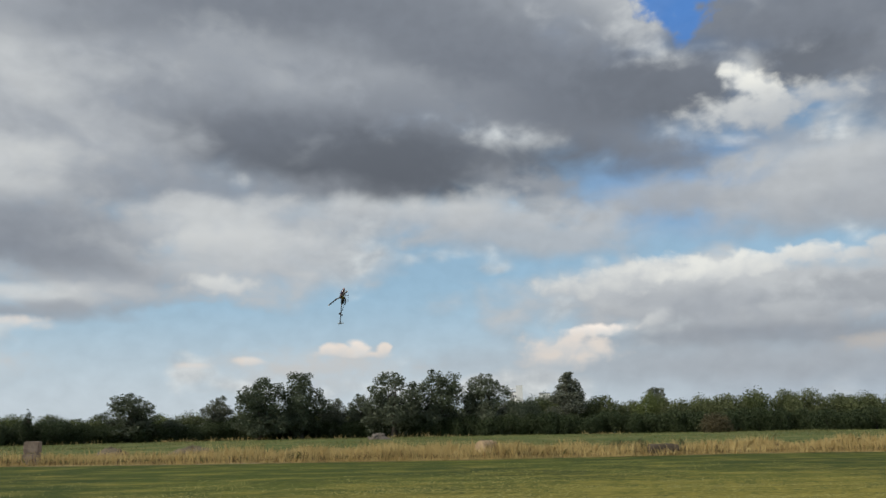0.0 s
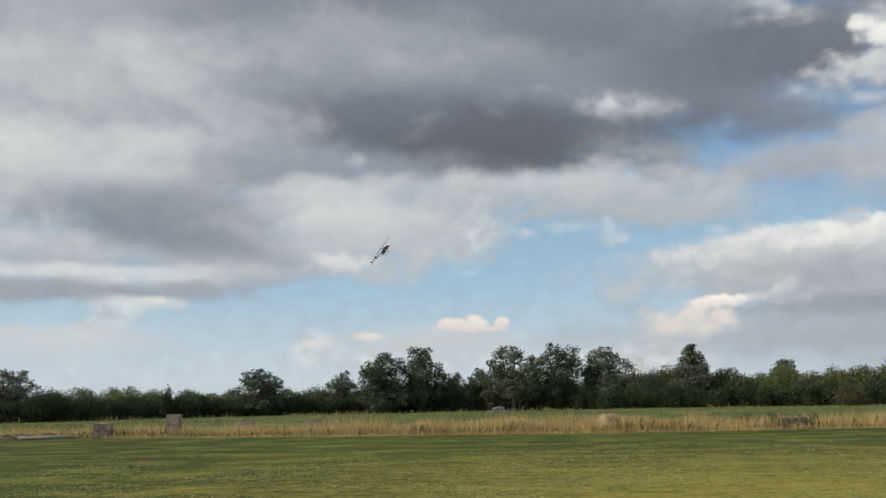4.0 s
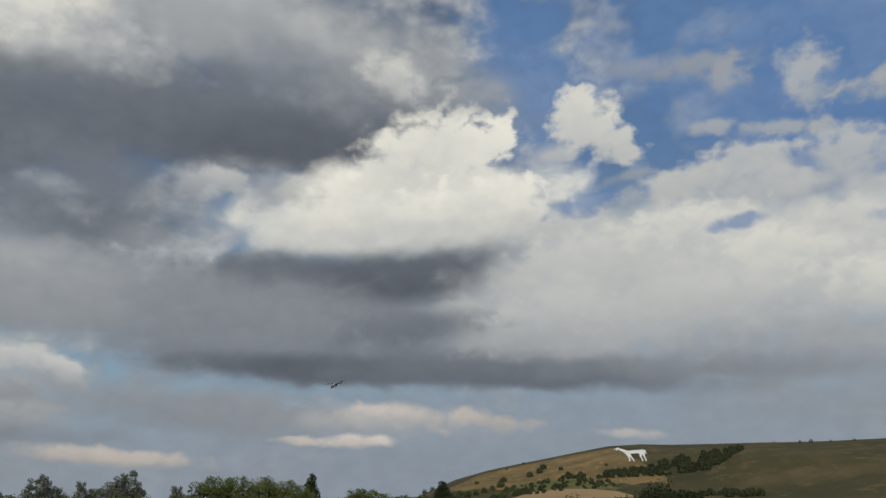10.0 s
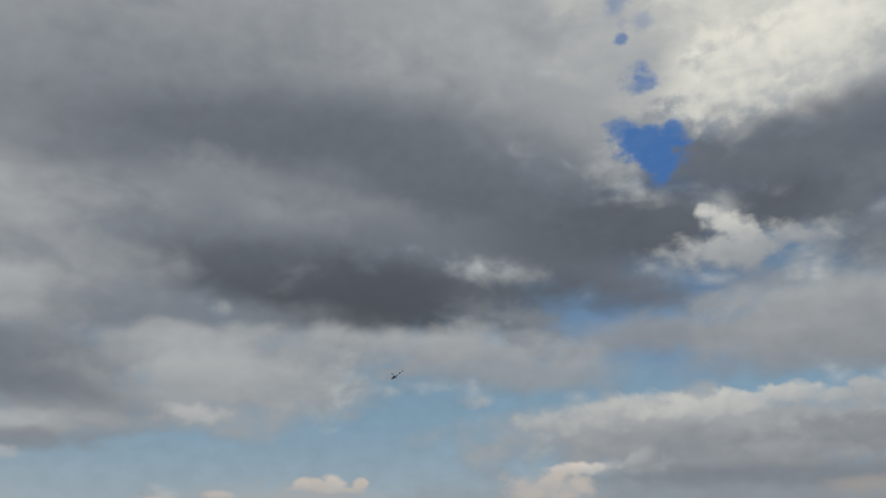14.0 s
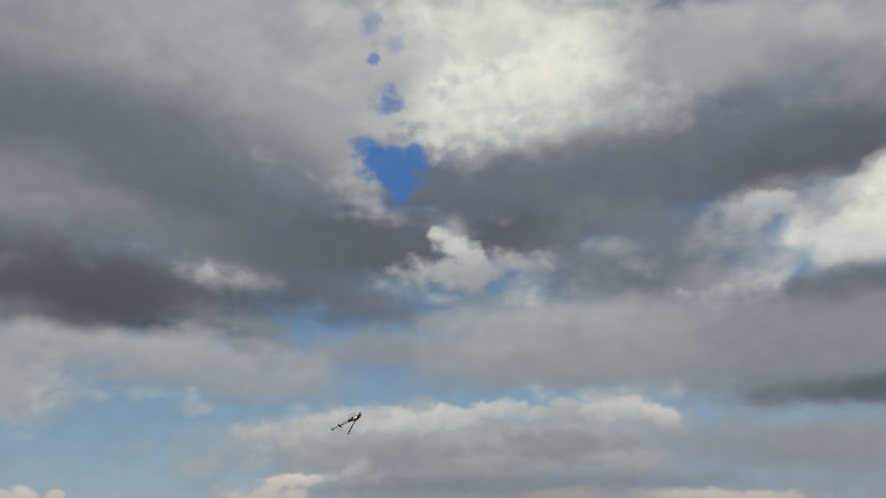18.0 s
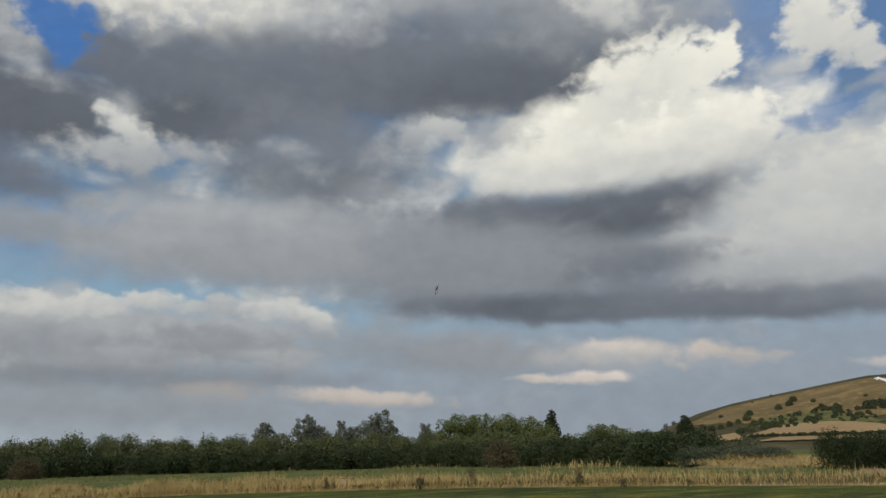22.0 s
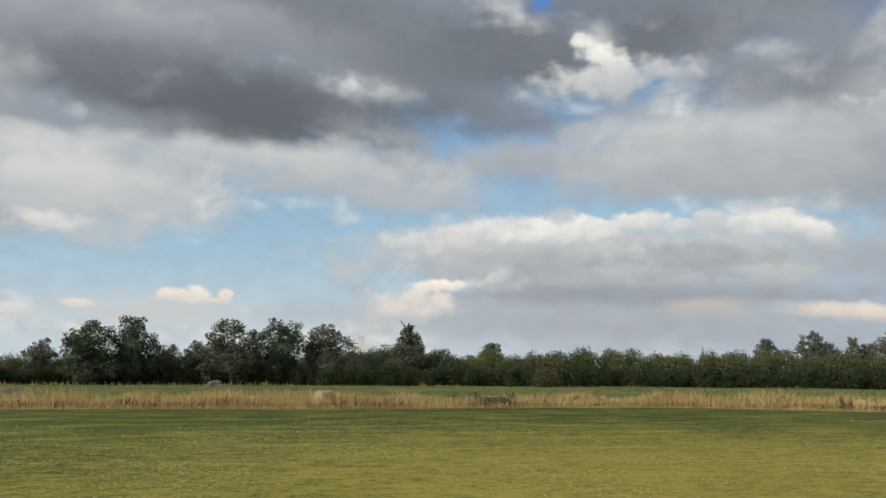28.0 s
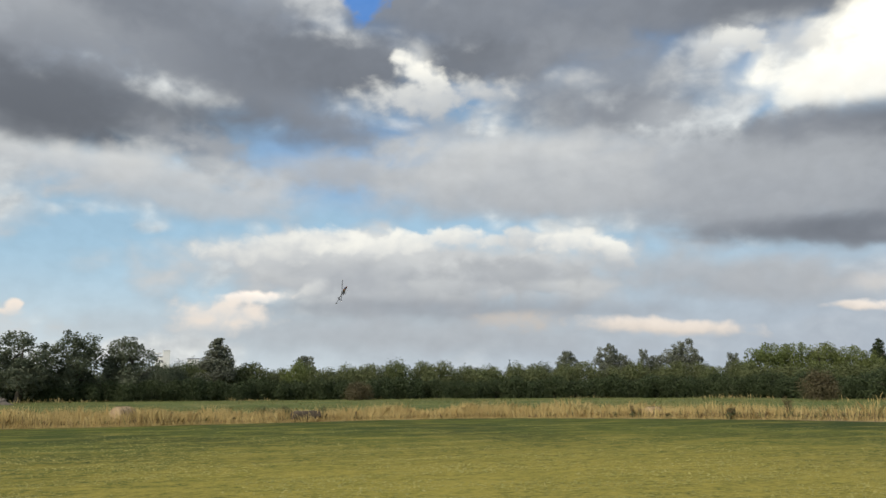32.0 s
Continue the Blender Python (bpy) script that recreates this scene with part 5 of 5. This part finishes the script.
block_bale(-29.4, 54.6, 1.0, 0.85, 0.85, 20, "pinkish square bales stacked two high on the field")
block_bale(-25.3, 52.2, 0.75, 0.7, 1.28, 10, "tall weathered stack of square bales half hidden in the dry grass")
PALLET = tagged(new("plank"), "grey weathered plank lying by the bales", "plank", "planks")
part("board", box(bmesh.new(), 4.4, 0.25, 0.22, (0, 0, 0.11), 0.02), timber, PALLET)
part("batten", box(bmesh.new(), 0.2, 0.6, 0.1, (1.2, 0, 0.27), 0.01), timber, PALLET)
PALLET.matrix_basis = pose(*polar(-31.8, 55.5), 0, 0, 28)
copy_thing(PALLET, pose(*polar(-34.8, 57), 0, 0, 30))


def heap(name, az, d, w, h, mat, label, category, stones=0):
    ob = tagged(new(name), label, category)
    bm = bmesh.new()
    rows = []
    for i in range(9):
        q = w / 2 * (1 - i / 8)
        rows.append([bm.verts.new((q * math.cos(k * math.tau / 28) * (1 + 0.15 * noise.noise((k * 0.6, i, az))), 0.7 * q * math.sin(k * math.tau / 28), h * (1 - (1 - i / 8) ** 2) * (0.85 + 0.4 * noise.noise((k * 0.5, i * 0.7, az + 3))) - 0.02)) for k in range(28)])
    for a, b in zip(rows, rows[1:]):
        for k in range(28):
            bm.faces.new((a[k], a[(k + 1) % 28], b[(k + 1) % 28], b[k]))
    bmesh.ops.remove_doubles(bm, verts=bm.verts, dist=0.001)
    bmesh.ops.recalc_face_normals(bm, faces=bm.faces)
    part("mound", bm, mat, ob)
    for _ in range(stones):
        bm = bmesh.new()
        bmesh.ops.create_icosphere(bm, subdivisions=1, radius=0.12 + 0.25 * random.random())
        for v in bm.verts:
            v.co *= 0.75 + 0.5 * random.random()
        a, q = random.random() * math.tau, random.random() * 0.45
        bmesh.ops.translate(bm, verts=bm.verts, vec=(q * w * math.cos(a), q * w * 0.7 * math.sin(a), h * (1 - (2 * q) ** 2) * 0.85 + 0.05))
        part("stone", bm, rubble, ob, smooth=False)
    ob.matrix_basis = pose(*polar(az, d))
    return ob


random.seed(5)
heap("dung_heap", -20.9, 66, 2.8, 0.7, dung, "low grey straw and dung heap in the grass", "heap")
heap("dung_heap", -16.2, 62, 4.0, 0.72, dung, "broad grey straw heap in the grass", "heap")
for az, d, w in ((-35.6, 57.0, 1.7), (-34.6, 56.4, 1.3), (-33.9, 57.6, 1.6), (-32.4, 57.8, 1.4)):
    heap("earth_heap", az, d, w, 0.34, hay_old, "small dark heap of rotten straw and earth by the planks", "heap")
heap("rubble_heap", -4.4, 134, 3.8, 0.7, rubble, "grey heap of broken stone at the foot of the hedge", "heap", 26)
heap("earth_heap", 68.5, 50, 6.5, 0.5, soil, "low heap of bare brown earth at the field corner", "heap")


def dock(rng, az, d, h):
    """A dried dock plant: stems with brown seed heads and a few leaves."""
    ob = tagged(new("dock_plant"), "dried brown dock plant standing in the verge", "weed", "dock plants")
    tops = []
    for _ in range(5):
        a, q = rng.random() * math.tau, 0.08 + 0.18 * rng.random()
        hh = h * (0.7 + 0.3 * rng.random())
        part("stem", tube(bmesh.new(), [(0, 0, -0.05), (q * 0.4 * math.cos(a), q * 0.4 * math.sin(a), hh * 0.5), (q * math.cos(a), q * math.sin(a), hh)], [0.015, 0.012, 0.006], 5), stem_brown, ob)
        tops += [(q * math.cos(a) * k, q * math.sin(a) * k, hh * k, 0.09) for k in (0.62, 0.75, 0.88, 1.0)]
    o = new("seed_heads", leaves("seed_heads", rng, tops, 420, 0.028, stem_brown))
    o.parent = ob
    o["kind"] = "stuff"
    o = new("foliage", leaves("foliage", rng, [(0, 0, 0.2, 0.24), (0.1, 0, 0.4, 0.18)], 80, 0.07, leaf_scrub))
    o.parent = ob
    o["kind"] = "stuff"
    ob.matrix_basis = pose(*polar(az, d))
    return ob


DOCKS = [dock(rng, 44.4, 47.0, 1.15), dock(rng, 51.2, 45, 0.95), dock(rng, 41.0, 47, 0.6)]
for az, d, k in ((54.0, 43, 1.05), (29.4, 52, 0.9), (33.9, 49, 0.85), (35.0, 48.5, 1.0), (35.5, 48.7, 0.9), (37.2, 48, 0.8), (26.0, 51, 0.7), (-13.0, 47, 0.7), (-11.8, 47, 0.75), (-15.6, 47.5, 0.7),
                 (-2.0, 45, 0.7), (5.4, 46, 0.8), (7.1, 46, 0.75), (9.3, 47, 0.7), (17.0, 48, 0.8), (20.6, 49.5, 0.85), (24.0, 51, 0.8), (47.5, 47, 0.9), (58.0, 43, 0.8), (61.5, 43.5, 0.75), (64.0, 44, 0.7)):
    o = copy_thing(DOCKS[int(rng.integers(3))], pose(*polar(az, d), 0, 0, rng.random() * 360))
    o.scale = (k * 0.6, k * 0.6, k * 0.65)
# green nettle clumps in the strip
NETTLE = make_tree(rng, "nettle_clump", "hedge", 1.2, 2.0, leaf_scrub, 2600, 0.05, "dark green nettle clump in the dry strip", "weed", "nettle clumps", 2)
for i, (az, d, h, w) in enumerate(((11.2, 48, 0.9, 1.5), (12.4, 48.5, 0.95, 1.0), (14.9, 48.5, 0.9, 0.8), (-9.6, 46.5, 0.6, 1.2), (31.8, 52, 0.75, 1.3))):
    at = pose(*polar(az, d), 0, 0, 70 * i)
    if i == 0:
        NETTLE.matrix_basis, ob = at, NETTLE
    else:
        ob = copy_thing(NETTLE, at)
    ob.scale = (w / 2.0, w / 2.0, h / 1.2)

# cut grass lying in pale wisps on the turf
rng = np.random.default_rng(67)
wisps = []
while len(wisps) < 60000:
    az, d = rng.uniform(-50, 80), 10.5 + 30 * rng.random() ** 1.1
    x, y, _ = polar(az, d)
    if noise.noise((x * 0.35, y * 0.9, 5.0)) * 0.9 + noise.noise((x * 0.06, y * 0.06, 2.0)) * 0.5 + 0.5 - math.hypot(x - 8, y - 11) * 0.02 > rng.random() * 0.9 and d < 41:
        wisps.append((x, y))
wisps = np.array(wisps)
n = len(wisps)
a = rng.normal(size=n) * 0.5
s_ = np.c_[np.cos(a), np.sin(a)] * (0.008 + 0.03 * rng.random(n) ** 2)[:, None]
t_ = np.c_[-np.sin(a), np.cos(a)] * (0.004 + 0.008 * rng.random(n))[:, None]
v = np.stack([np.c_[wisps + p, np.full(n, 0.012) + z * rng.random(n)] for p, z in ((-s_, 0.004), (t_, 0.02), (s_, 0.004), (-t_, 0.006))], 1).reshape(-1, 3)
tagged(new("cut_grass", mesh_of("cut_grass", v.tolist(), np.arange(n * 4).reshape(-1, 4).tolist(), clippings)), "pale dried grass cuttings lying in wisps on the mown turf", "grass", kind="stuff")

# ---- the white works building far behind the trees ----
works = tagged(new("works_building"), "white flat-roofed works building with a square tower beyond the trees", "building")
part("wall", box(bmesh.new(), 4.6, 8, 16.6, (-1.2, 0, 8.3), 0.05), white_wall, works, "white rendered wall", False)
part("roof", box(bmesh.new(), 4.9, 8.3, 0.35, (-1.2, 0, 16.77), 0.05), slate, works, smooth=False)
tower_ = part("tower", box(bmesh.new(), 3.0, 3.0, 19.4, (1.1, -3.2, 9.7), 0.05), white_wall, works, "square white tower", False)
part("cap", box(bmesh.new(), 3.2, 3.2, 0.25, (1.1, -3.2, 19.52), 0.04), white_wall, tower_, smooth=False)
for k in (-2.7, -1.6, -0.5):
    w_ = part("window", box(bmesh.new(), 0.7, 0.12, 1.0, (k, -4.03, 14.9), 0.02), glass_dark, works)
    part("sill", box(bmesh.new(), 0.9, 0.2, 0.1, (k, -4.06, 14.32), 0.02), white_wall, w_)
part("mast", tube(bmesh.new(), [(-3.2, 0, 16.9), (-3.2, 0, 18.6)], [0.06, 0.04], 6), alloy, works)
part("walkway", box(bmesh.new(), 2.6, 0.8, 0.3, (-2.2, -2.0, 18.3), 0.02), white_wall, works)
part("walkway_post", box(bmesh.new(), 0.2, 0.2, 1.5, (-2.0, -2.0, 17.6), 0.02), white_wall, works)
wing = part("wing", box(bmesh.new(), 5.0, 6, 16.0, (12.6, 4, 8.0), 0.05), white_wall, works, "low white wing of the works", False)
part("wing_roof", box(bmesh.new(), 5.3, 6.3, 0.3, (12.6, 4, 16.15), 0.04), slate, wing, smooth=False)
works.matrix_basis = pose(*polar(4.72, 395, -0.1), 0, 0, -5)

# ---- the model helicopter ----
heli = tagged(new("model_helicopter"), "copper and black radio-controlled model helicopter with black rotor blades in flight", "model helicopter")


def hull(bm, stations, sides=14):
    """A shell through stations (y, half width, low, high)."""
    rings = []
    for y, w, lo, hi in stations:
        c, q = (lo + hi) / 2, (hi - lo) / 2
        rings.append([bm.verts.new((w * math.cos(k * math.tau / sides), y, c + q * math.sin(k * math.tau / sides))) for k in range(sides)])
    for a, b in zip(rings, rings[1:]):
        for k in range(sides):
            bm.faces.new((a[k], a[(k + 1) % sides], b[(k + 1) % sides], b[k]))
    bm.faces.new(rings[0][::-1])
    bm.faces.new(rings[-1])
    bmesh.ops.recalc_face_normals(bm, faces=bm.faces)
    return bm


canopy = part("canopy", hull(bmesh.new(), [(-0.02, 0.045, -0.08, 0.08), (0.05, 0.065, -0.1, 0.095), (0.13, 0.073, -0.115, 0.08), (0.24, 0.066, -0.12, 0.035), (0.33, 0.048, -0.115, -0.015), (0.38, 0.026, -0.1, -0.05), (0.4, 0.008, -0.085, -0.07)]), paint_copper, heli, "glossy copper canopy")
part("windscreen", hull(bmesh.new(), [(0.16, 0.062, 0.0, 0.082), (0.24, 0.062, -0.035, 0.05), (0.32, 0.042, -0.05, -0.002), (0.345, 0.026, -0.05, -0.02)]), paint_violet, canopy, "dark violet windscreen")
for s in (-1, 1):
    part("flash", hull(bmesh.new(), [(-0.04, 0.01, -0.045, -0.01), (0.06, 0.012, -0.055, 0.0), (0.16, 0.01, -0.07, -0.03), (0.24, 0.005, -0.08, -0.06)]), paint_white, canopy, "white side flash").location = (s * 0.062, 0.05, 0)
part("side_frame", box(bmesh.new(), 0.08, 0.28, 0.11, (0, -0.1, -0.04), 0.01), carbon, heli)
part("engine", box(bmesh.new(), 0.12, 0.09, 0.08, (0, -0.02, -0.1), 0.02), soot, heli)
part("muffler", tube(bmesh.new(), [(0.08, -0.02, -0.12), (0.08, -0.06, -0.12), (0.08, -0.24, -0.12), (0.08, -0.28, -0.12)], [0.015, 0.028, 0.028, 0.012], 10), soot, heli)
part("fuel_tank", box(bmesh.new(), 0.08, 0.1, 0.06, (0, -0.17, -0.08), 0.015), soot, heli)
boom = part("tail_boom", tube(bmesh.new(), [(0, -0.22, -0.01), (0, -0.6, -0.01), (0, -1.0, -0.01)], [0.02, 0.019, 0.017], 10), carbon, heli)
for s in (-1, 1):
    part("boom_brace", tube(bmesh.new(), [(s * 0.045, -0.2, -0.13), (s * 0.012, -0.62, -0.03)], [0.006, 0.006], 5), carbon, boom)
part("stabiliser", box(bmesh.new(), 0.28, 0.07, 0.006, (0, -0.66, -0.01), 0.002), carbon, boom)
fin = bmesh.new()
vs = [fin.verts.new((x, y, z)) for x in (-0.003, 0.003) for y, z in ((-0.93, 0.02), (-1.05, 0.13), (-1.09, 0.12), (-1.03, -0.02), (-1.08, -0.2), (-1.04, -0.21), (-0.95, -0.04))]
fin.faces.new(vs[:7]), fin.faces.new(vs[7:][::-1])
for k in range(7):
    fin.faces.new((vs[k], vs[k + 7], vs[(k + 1) % 7 + 7], vs[(k + 1) % 7]))
bmesh.ops.recalc_face_normals(fin, faces=fin.faces)
bmesh.ops.scale(fin, verts=fin.verts, vec=(1, 1, 0.42))
part("tail_fin", fin, carbon, boom, smooth=False)
part("tail_gearbox", box(bmesh.new(), 0.04, 0.06, 0.05, (0, -1.0, -0.01), 0.01), alloy, boom)
for s in (-1, 1):
    skid = part("skid", tube(bmesh.new(), [(s * 0.11, 0.18, -0.205), (s * 0.11, 0.15, -0.22), (s * 0.11, -0.18, -0.22)], [0.006] * 3, 7), carbon, heli, "thin black landing skid")
    for y in (0.1, -0.12):
        part("strut", tube(bmesh.new(), [(s * 0.03, y, -0.1), (s * 0.085, y, -0.15), (s * 0.11, y, -0.22)], [0.009] * 3, 6), paint_copper, skid)
part("mast", tube(bmesh.new(), [(0, 0, 0.05), (0, 0, 0.185)], [0.009, 0.009], 8), alloy, heli)
rotor = part("main_rotor", tube(bmesh.new(), [(0, -0.06, 0), (0, -0.03, 0), (0, 0.03, 0), (0, 0.06, 0)], [0.012, 0.024, 0.024, 0.012], 8), alloy, heli, "metal rotor head")
rotor.location = (0, 0, 0.17)


def one_blade(name, s, inner, outer, chord, mat, parent, label=""):
    bm = bmesh.new()
    prof = [(-0.3, 0.0), (0.0, 0.07), (0.45, 0.05), (0.7, 0.0), (0.45, -0.03), (0.0, -0.05)]
    rings = [[bm.verts.new((s * c * chord, s * r, z * chord)) for c, z in prof] for r in (inner, (inner + outer) / 2, outer)]
    for a, b in zip(rings, rings[1:]):
        for k in range(6):
            bm.faces.new((a[k], a[(k + 1) % 6], b[(k + 1) % 6], b[k]))
    bm.faces.new(rings[0][::-1]), bm.faces.new(rings[-1])
    bmesh.ops.recalc_face_normals(bm, faces=bm.faces)
    return part(name, bm, mat, parent, label)


for s in (-1, 1):
    one_blade("blade", s, 0.06, 0.75, 0.062, carbon, rotor, "black carbon blade")
    one_blade("blade_tip", s, 0.75, 0.8, 0.062, paint_white, rotor, "white blade tip")
tail = part("tail_rotor", tube(bmesh.new(), [(-0.02, 0, 0), (0.02, 0, 0)], [0.012, 0.012], 8), alloy, heli)
tail.location = (0.045, -1.0, -0.01)
for s in (-1, 1):
    bm = box(bmesh.new(), 0.004, 0.025, 0.125, (0.015, 0, s * 0.075), 0.001)
    part("tail_blade", bm, paint_white, tail, "white tail blade")

FLIGHT = [
    (0, -3.93, 32.71, 6.55, 100, 22, -49),
    (0.5, -6.36, 36.84, 8.04, -141, -44, -99),
    (1, -7.37, 39.39, 9.61, -5, 64, -88),
    (1.5, -8.93, 45.59, 8.96, -92, -7, -135),
    (2, -13.53, 67.37, 7.96, -113, -5, -172),
    (2.5, -13.39, 65.04, 5.57, -109, 7, -169),
    (3.1, -11.74, 58.39, 7.69, 22, 39, -104),
    (3.8, -9.77, 46.70, 9.82, 83, 28, -55),
    (4.5, -8.47, 38.20, 9.75, -73, 17, -130),
    (5, -8.17, 38.48, 4.87, -56, -3, -85),
    (5.5, -5.28, 32.58, 3.82, -15, 17, -113),
    (6, -1.32, 31.70, 4.14, -37, -6, -105),
    (6.5, 2.78, 20.13, 2.67, -44, 20, -146),
    (7, 7.77, 14.77, 2.96, -19, 18, -156),
    (7.3, 11.56, 12.75, 3.75, -8, -64, -134),
    (7.5, 17.64, 14.52, 4.70, -177, -30, 30),
    (8, 28.88, 14.34, 5.39, 180, 2, 71),
    (8.5, 48.48, 19.37, 11.74, -1, 14, -90),
    (9, 63.04, 28.69, 13.86, 14, -63, -108),
    (9.5, 67.71, 41.40, 14.12, 20, -7, -26),
    (10, 54.18, 43.66, 11.93, -37, -37, 68),
    (10.5, 47.19, 51.21, 11.55, -53, -16, 90),
    (11, 44.43, 63.54, 12.86, -3, -36, 63),
    (11.5, 37.63, 72.42, 12.52, 12, -38, 67),
    (12, 31.41, 78.11, 15.60, -119, -68, -153),
    (12.5, 23.68, 83.74, 16.81, -26, -25, 117),
    (13, 13.27, 82.92, 16.81, -70, 38, -160),
    (13.5, 4.30, 83.76, 17.38, -5, -44, 99),
    (14, -2.87, 83.39, 19.52, -42, -30, 120),
    (14.5, -9.27, 83.16, 18.37, 2, -32, 105),
    (15.5, -16.01, 82.03, 18.86, 9, -40, 130),
    (16.5, -21.66, 75.61, 17.98, -1, -7, -157),
    (17, -15.36, 69.31, 15.52, -27, 41, -134),
    (17.5, -1.95, 65.11, 14.18, -33, 15, -131),
    (18, 8.59, 34.56, 7.75, 161, 17, 45),
    (18.5, 16.40, 31.54, 9.14, 70, 84, -68),
    (19, 29.83, 46.22, 16.15, 30, -32, 64),
    (19.5, 34.83, 48.70, 14.57, -74, 16, -166),
    (20, 30.25, 39.81, 7.50, -87, 2, -154),
    (20.5, 52.27, 73.42, 8.02, 9, -31, 90),
    (21, 44.43, 65.53, 15.27, 112, -9, -25),
    (21.5, 65.12, 84.97, 28.30, 3, 29, -161),
    (22, 73.05, 79.93, 22.83, 124, -27, 12),
    (22.5, 75.24, 72.61, 14.44, 95, -31, 14),
    (23, 70.03, 64.23, 9.51, -73, -8, 93),
    (23.5, 70.16, 64.39, 6.47, -92, 12, 87),
    (24, 68.11, 66.60, 5.67, -30, 14, 176),
    (24.5, 50.63, 55.62, 6.19, -21, 16, -166),
    (25, 20.80, 27.30, 2.93, -20, 0, 164),
    (25.5, 21.38, 33.95, 5.84, 119, 1, -30),
    (26.2, 18.53, 35.39, 7.28, 77, 46, -86),
    (26.9, 12.76, 31.60, 5.85, 16, 61, -119),
    (27.5, 9.41, 29.82, 3.80, 139, 25, 34),
    (28, 7.00, 50.32, 4.41, 126, 15, 15),
    (28.4, 1.90, 55.28, 4.59, 105, -16, 66),
    (28.8, -0.21, 50.24, 4.91, 84, -22, 72),
    (29.2, 0.17, 50.25, 4.80, 78, -24, 73),
    (29.5, 1.57, 52.24, 4.55, 84, -23, 69),
    (29.8, 5.07, 55.07, 3.96, 137, 12, 37),
    (30, 7.80, 55.77, 3.52, -22, 23, -126),
    (30.2, 10.46, 57.34, 4.27, 11, -29, 90),
    (30.4, 12.72, 56.79, 5.83, 114, -20, 51),
    (30.7, 13.60, 54.24, 8.54, -39, 75, -159),
    (31, 15.67, 55.58, 9.91, 70, 47, -72),
    (31.4, 18.20, 57.00, 9.44, 94, 30, -59),
    (31.7, 17.54, 57.26, 9.01, 90, 33, -64),
    (32, 16.66, 57.59, 8.50, 85, 38, -64),
]
# the rotor's turn: degrees in a tenth of a second, and the angle at which its blades lie at some seconds
SPIN = 62.6
BLADES = [(0, 126), (1, 38), (2, 88), (5, 76), (6, 92), (7, 6), (8, 168), (17, 142), (18, 42), (19, 98), (25, 110), (28, 55)]


def rotor_turns():
    """The rotor's angle every tenth of a second, through the angles in BLADES (two blades look alike after half a turn)."""
    t0, a = BLADES[0]
    turns = [a]
    for t1, b in BLADES[1:] + [(32, None)]:
        n = (t1 - t0) * 10
        end = a + SPIN * n
        if b is not None:
            end += (b - end + 90) % 180 - 90
        turns += [a + (end - a) * k / n for k in range(1, n + 1)]
        t0, a = t1, end
    return turns



def flight_rows():
    """The flight's poses, with poses between where the helicopter tumbles far from one to the next."""
    rows = [(t, pose(*at)) for t, *at in FLIGHT]
    out = rows[:1]
    for (t0, a), (t1, b) in zip(rows, rows[1:]):
        p, q = a.to_quaternion(), b.to_quaternion()
        q.make_compatible(p)
        n = 1 + int(p.rotation_difference(q).angle / radians(80))
        for k in range(1, n):
            u = k / n
            out.append((t0 + (t1 - t0) * u, Matrix.LocRotScale(a.translation.lerp(b.translation, u), p.slerp(q, u), None)))
        out.append((t1, b))
    return out


def motions():
    walk(heli, flight_rows())
    walk(rotor, [(k / 10, pose(0, 0, 0.17, 0, 0, a)) for k, a in enumerate(rotor_turns())])
    walk(tail, [(k / 10, pose(0.045, -1.0, -0.01, 71.0 * k, 0, 0)) for k in range(321)])


motions()
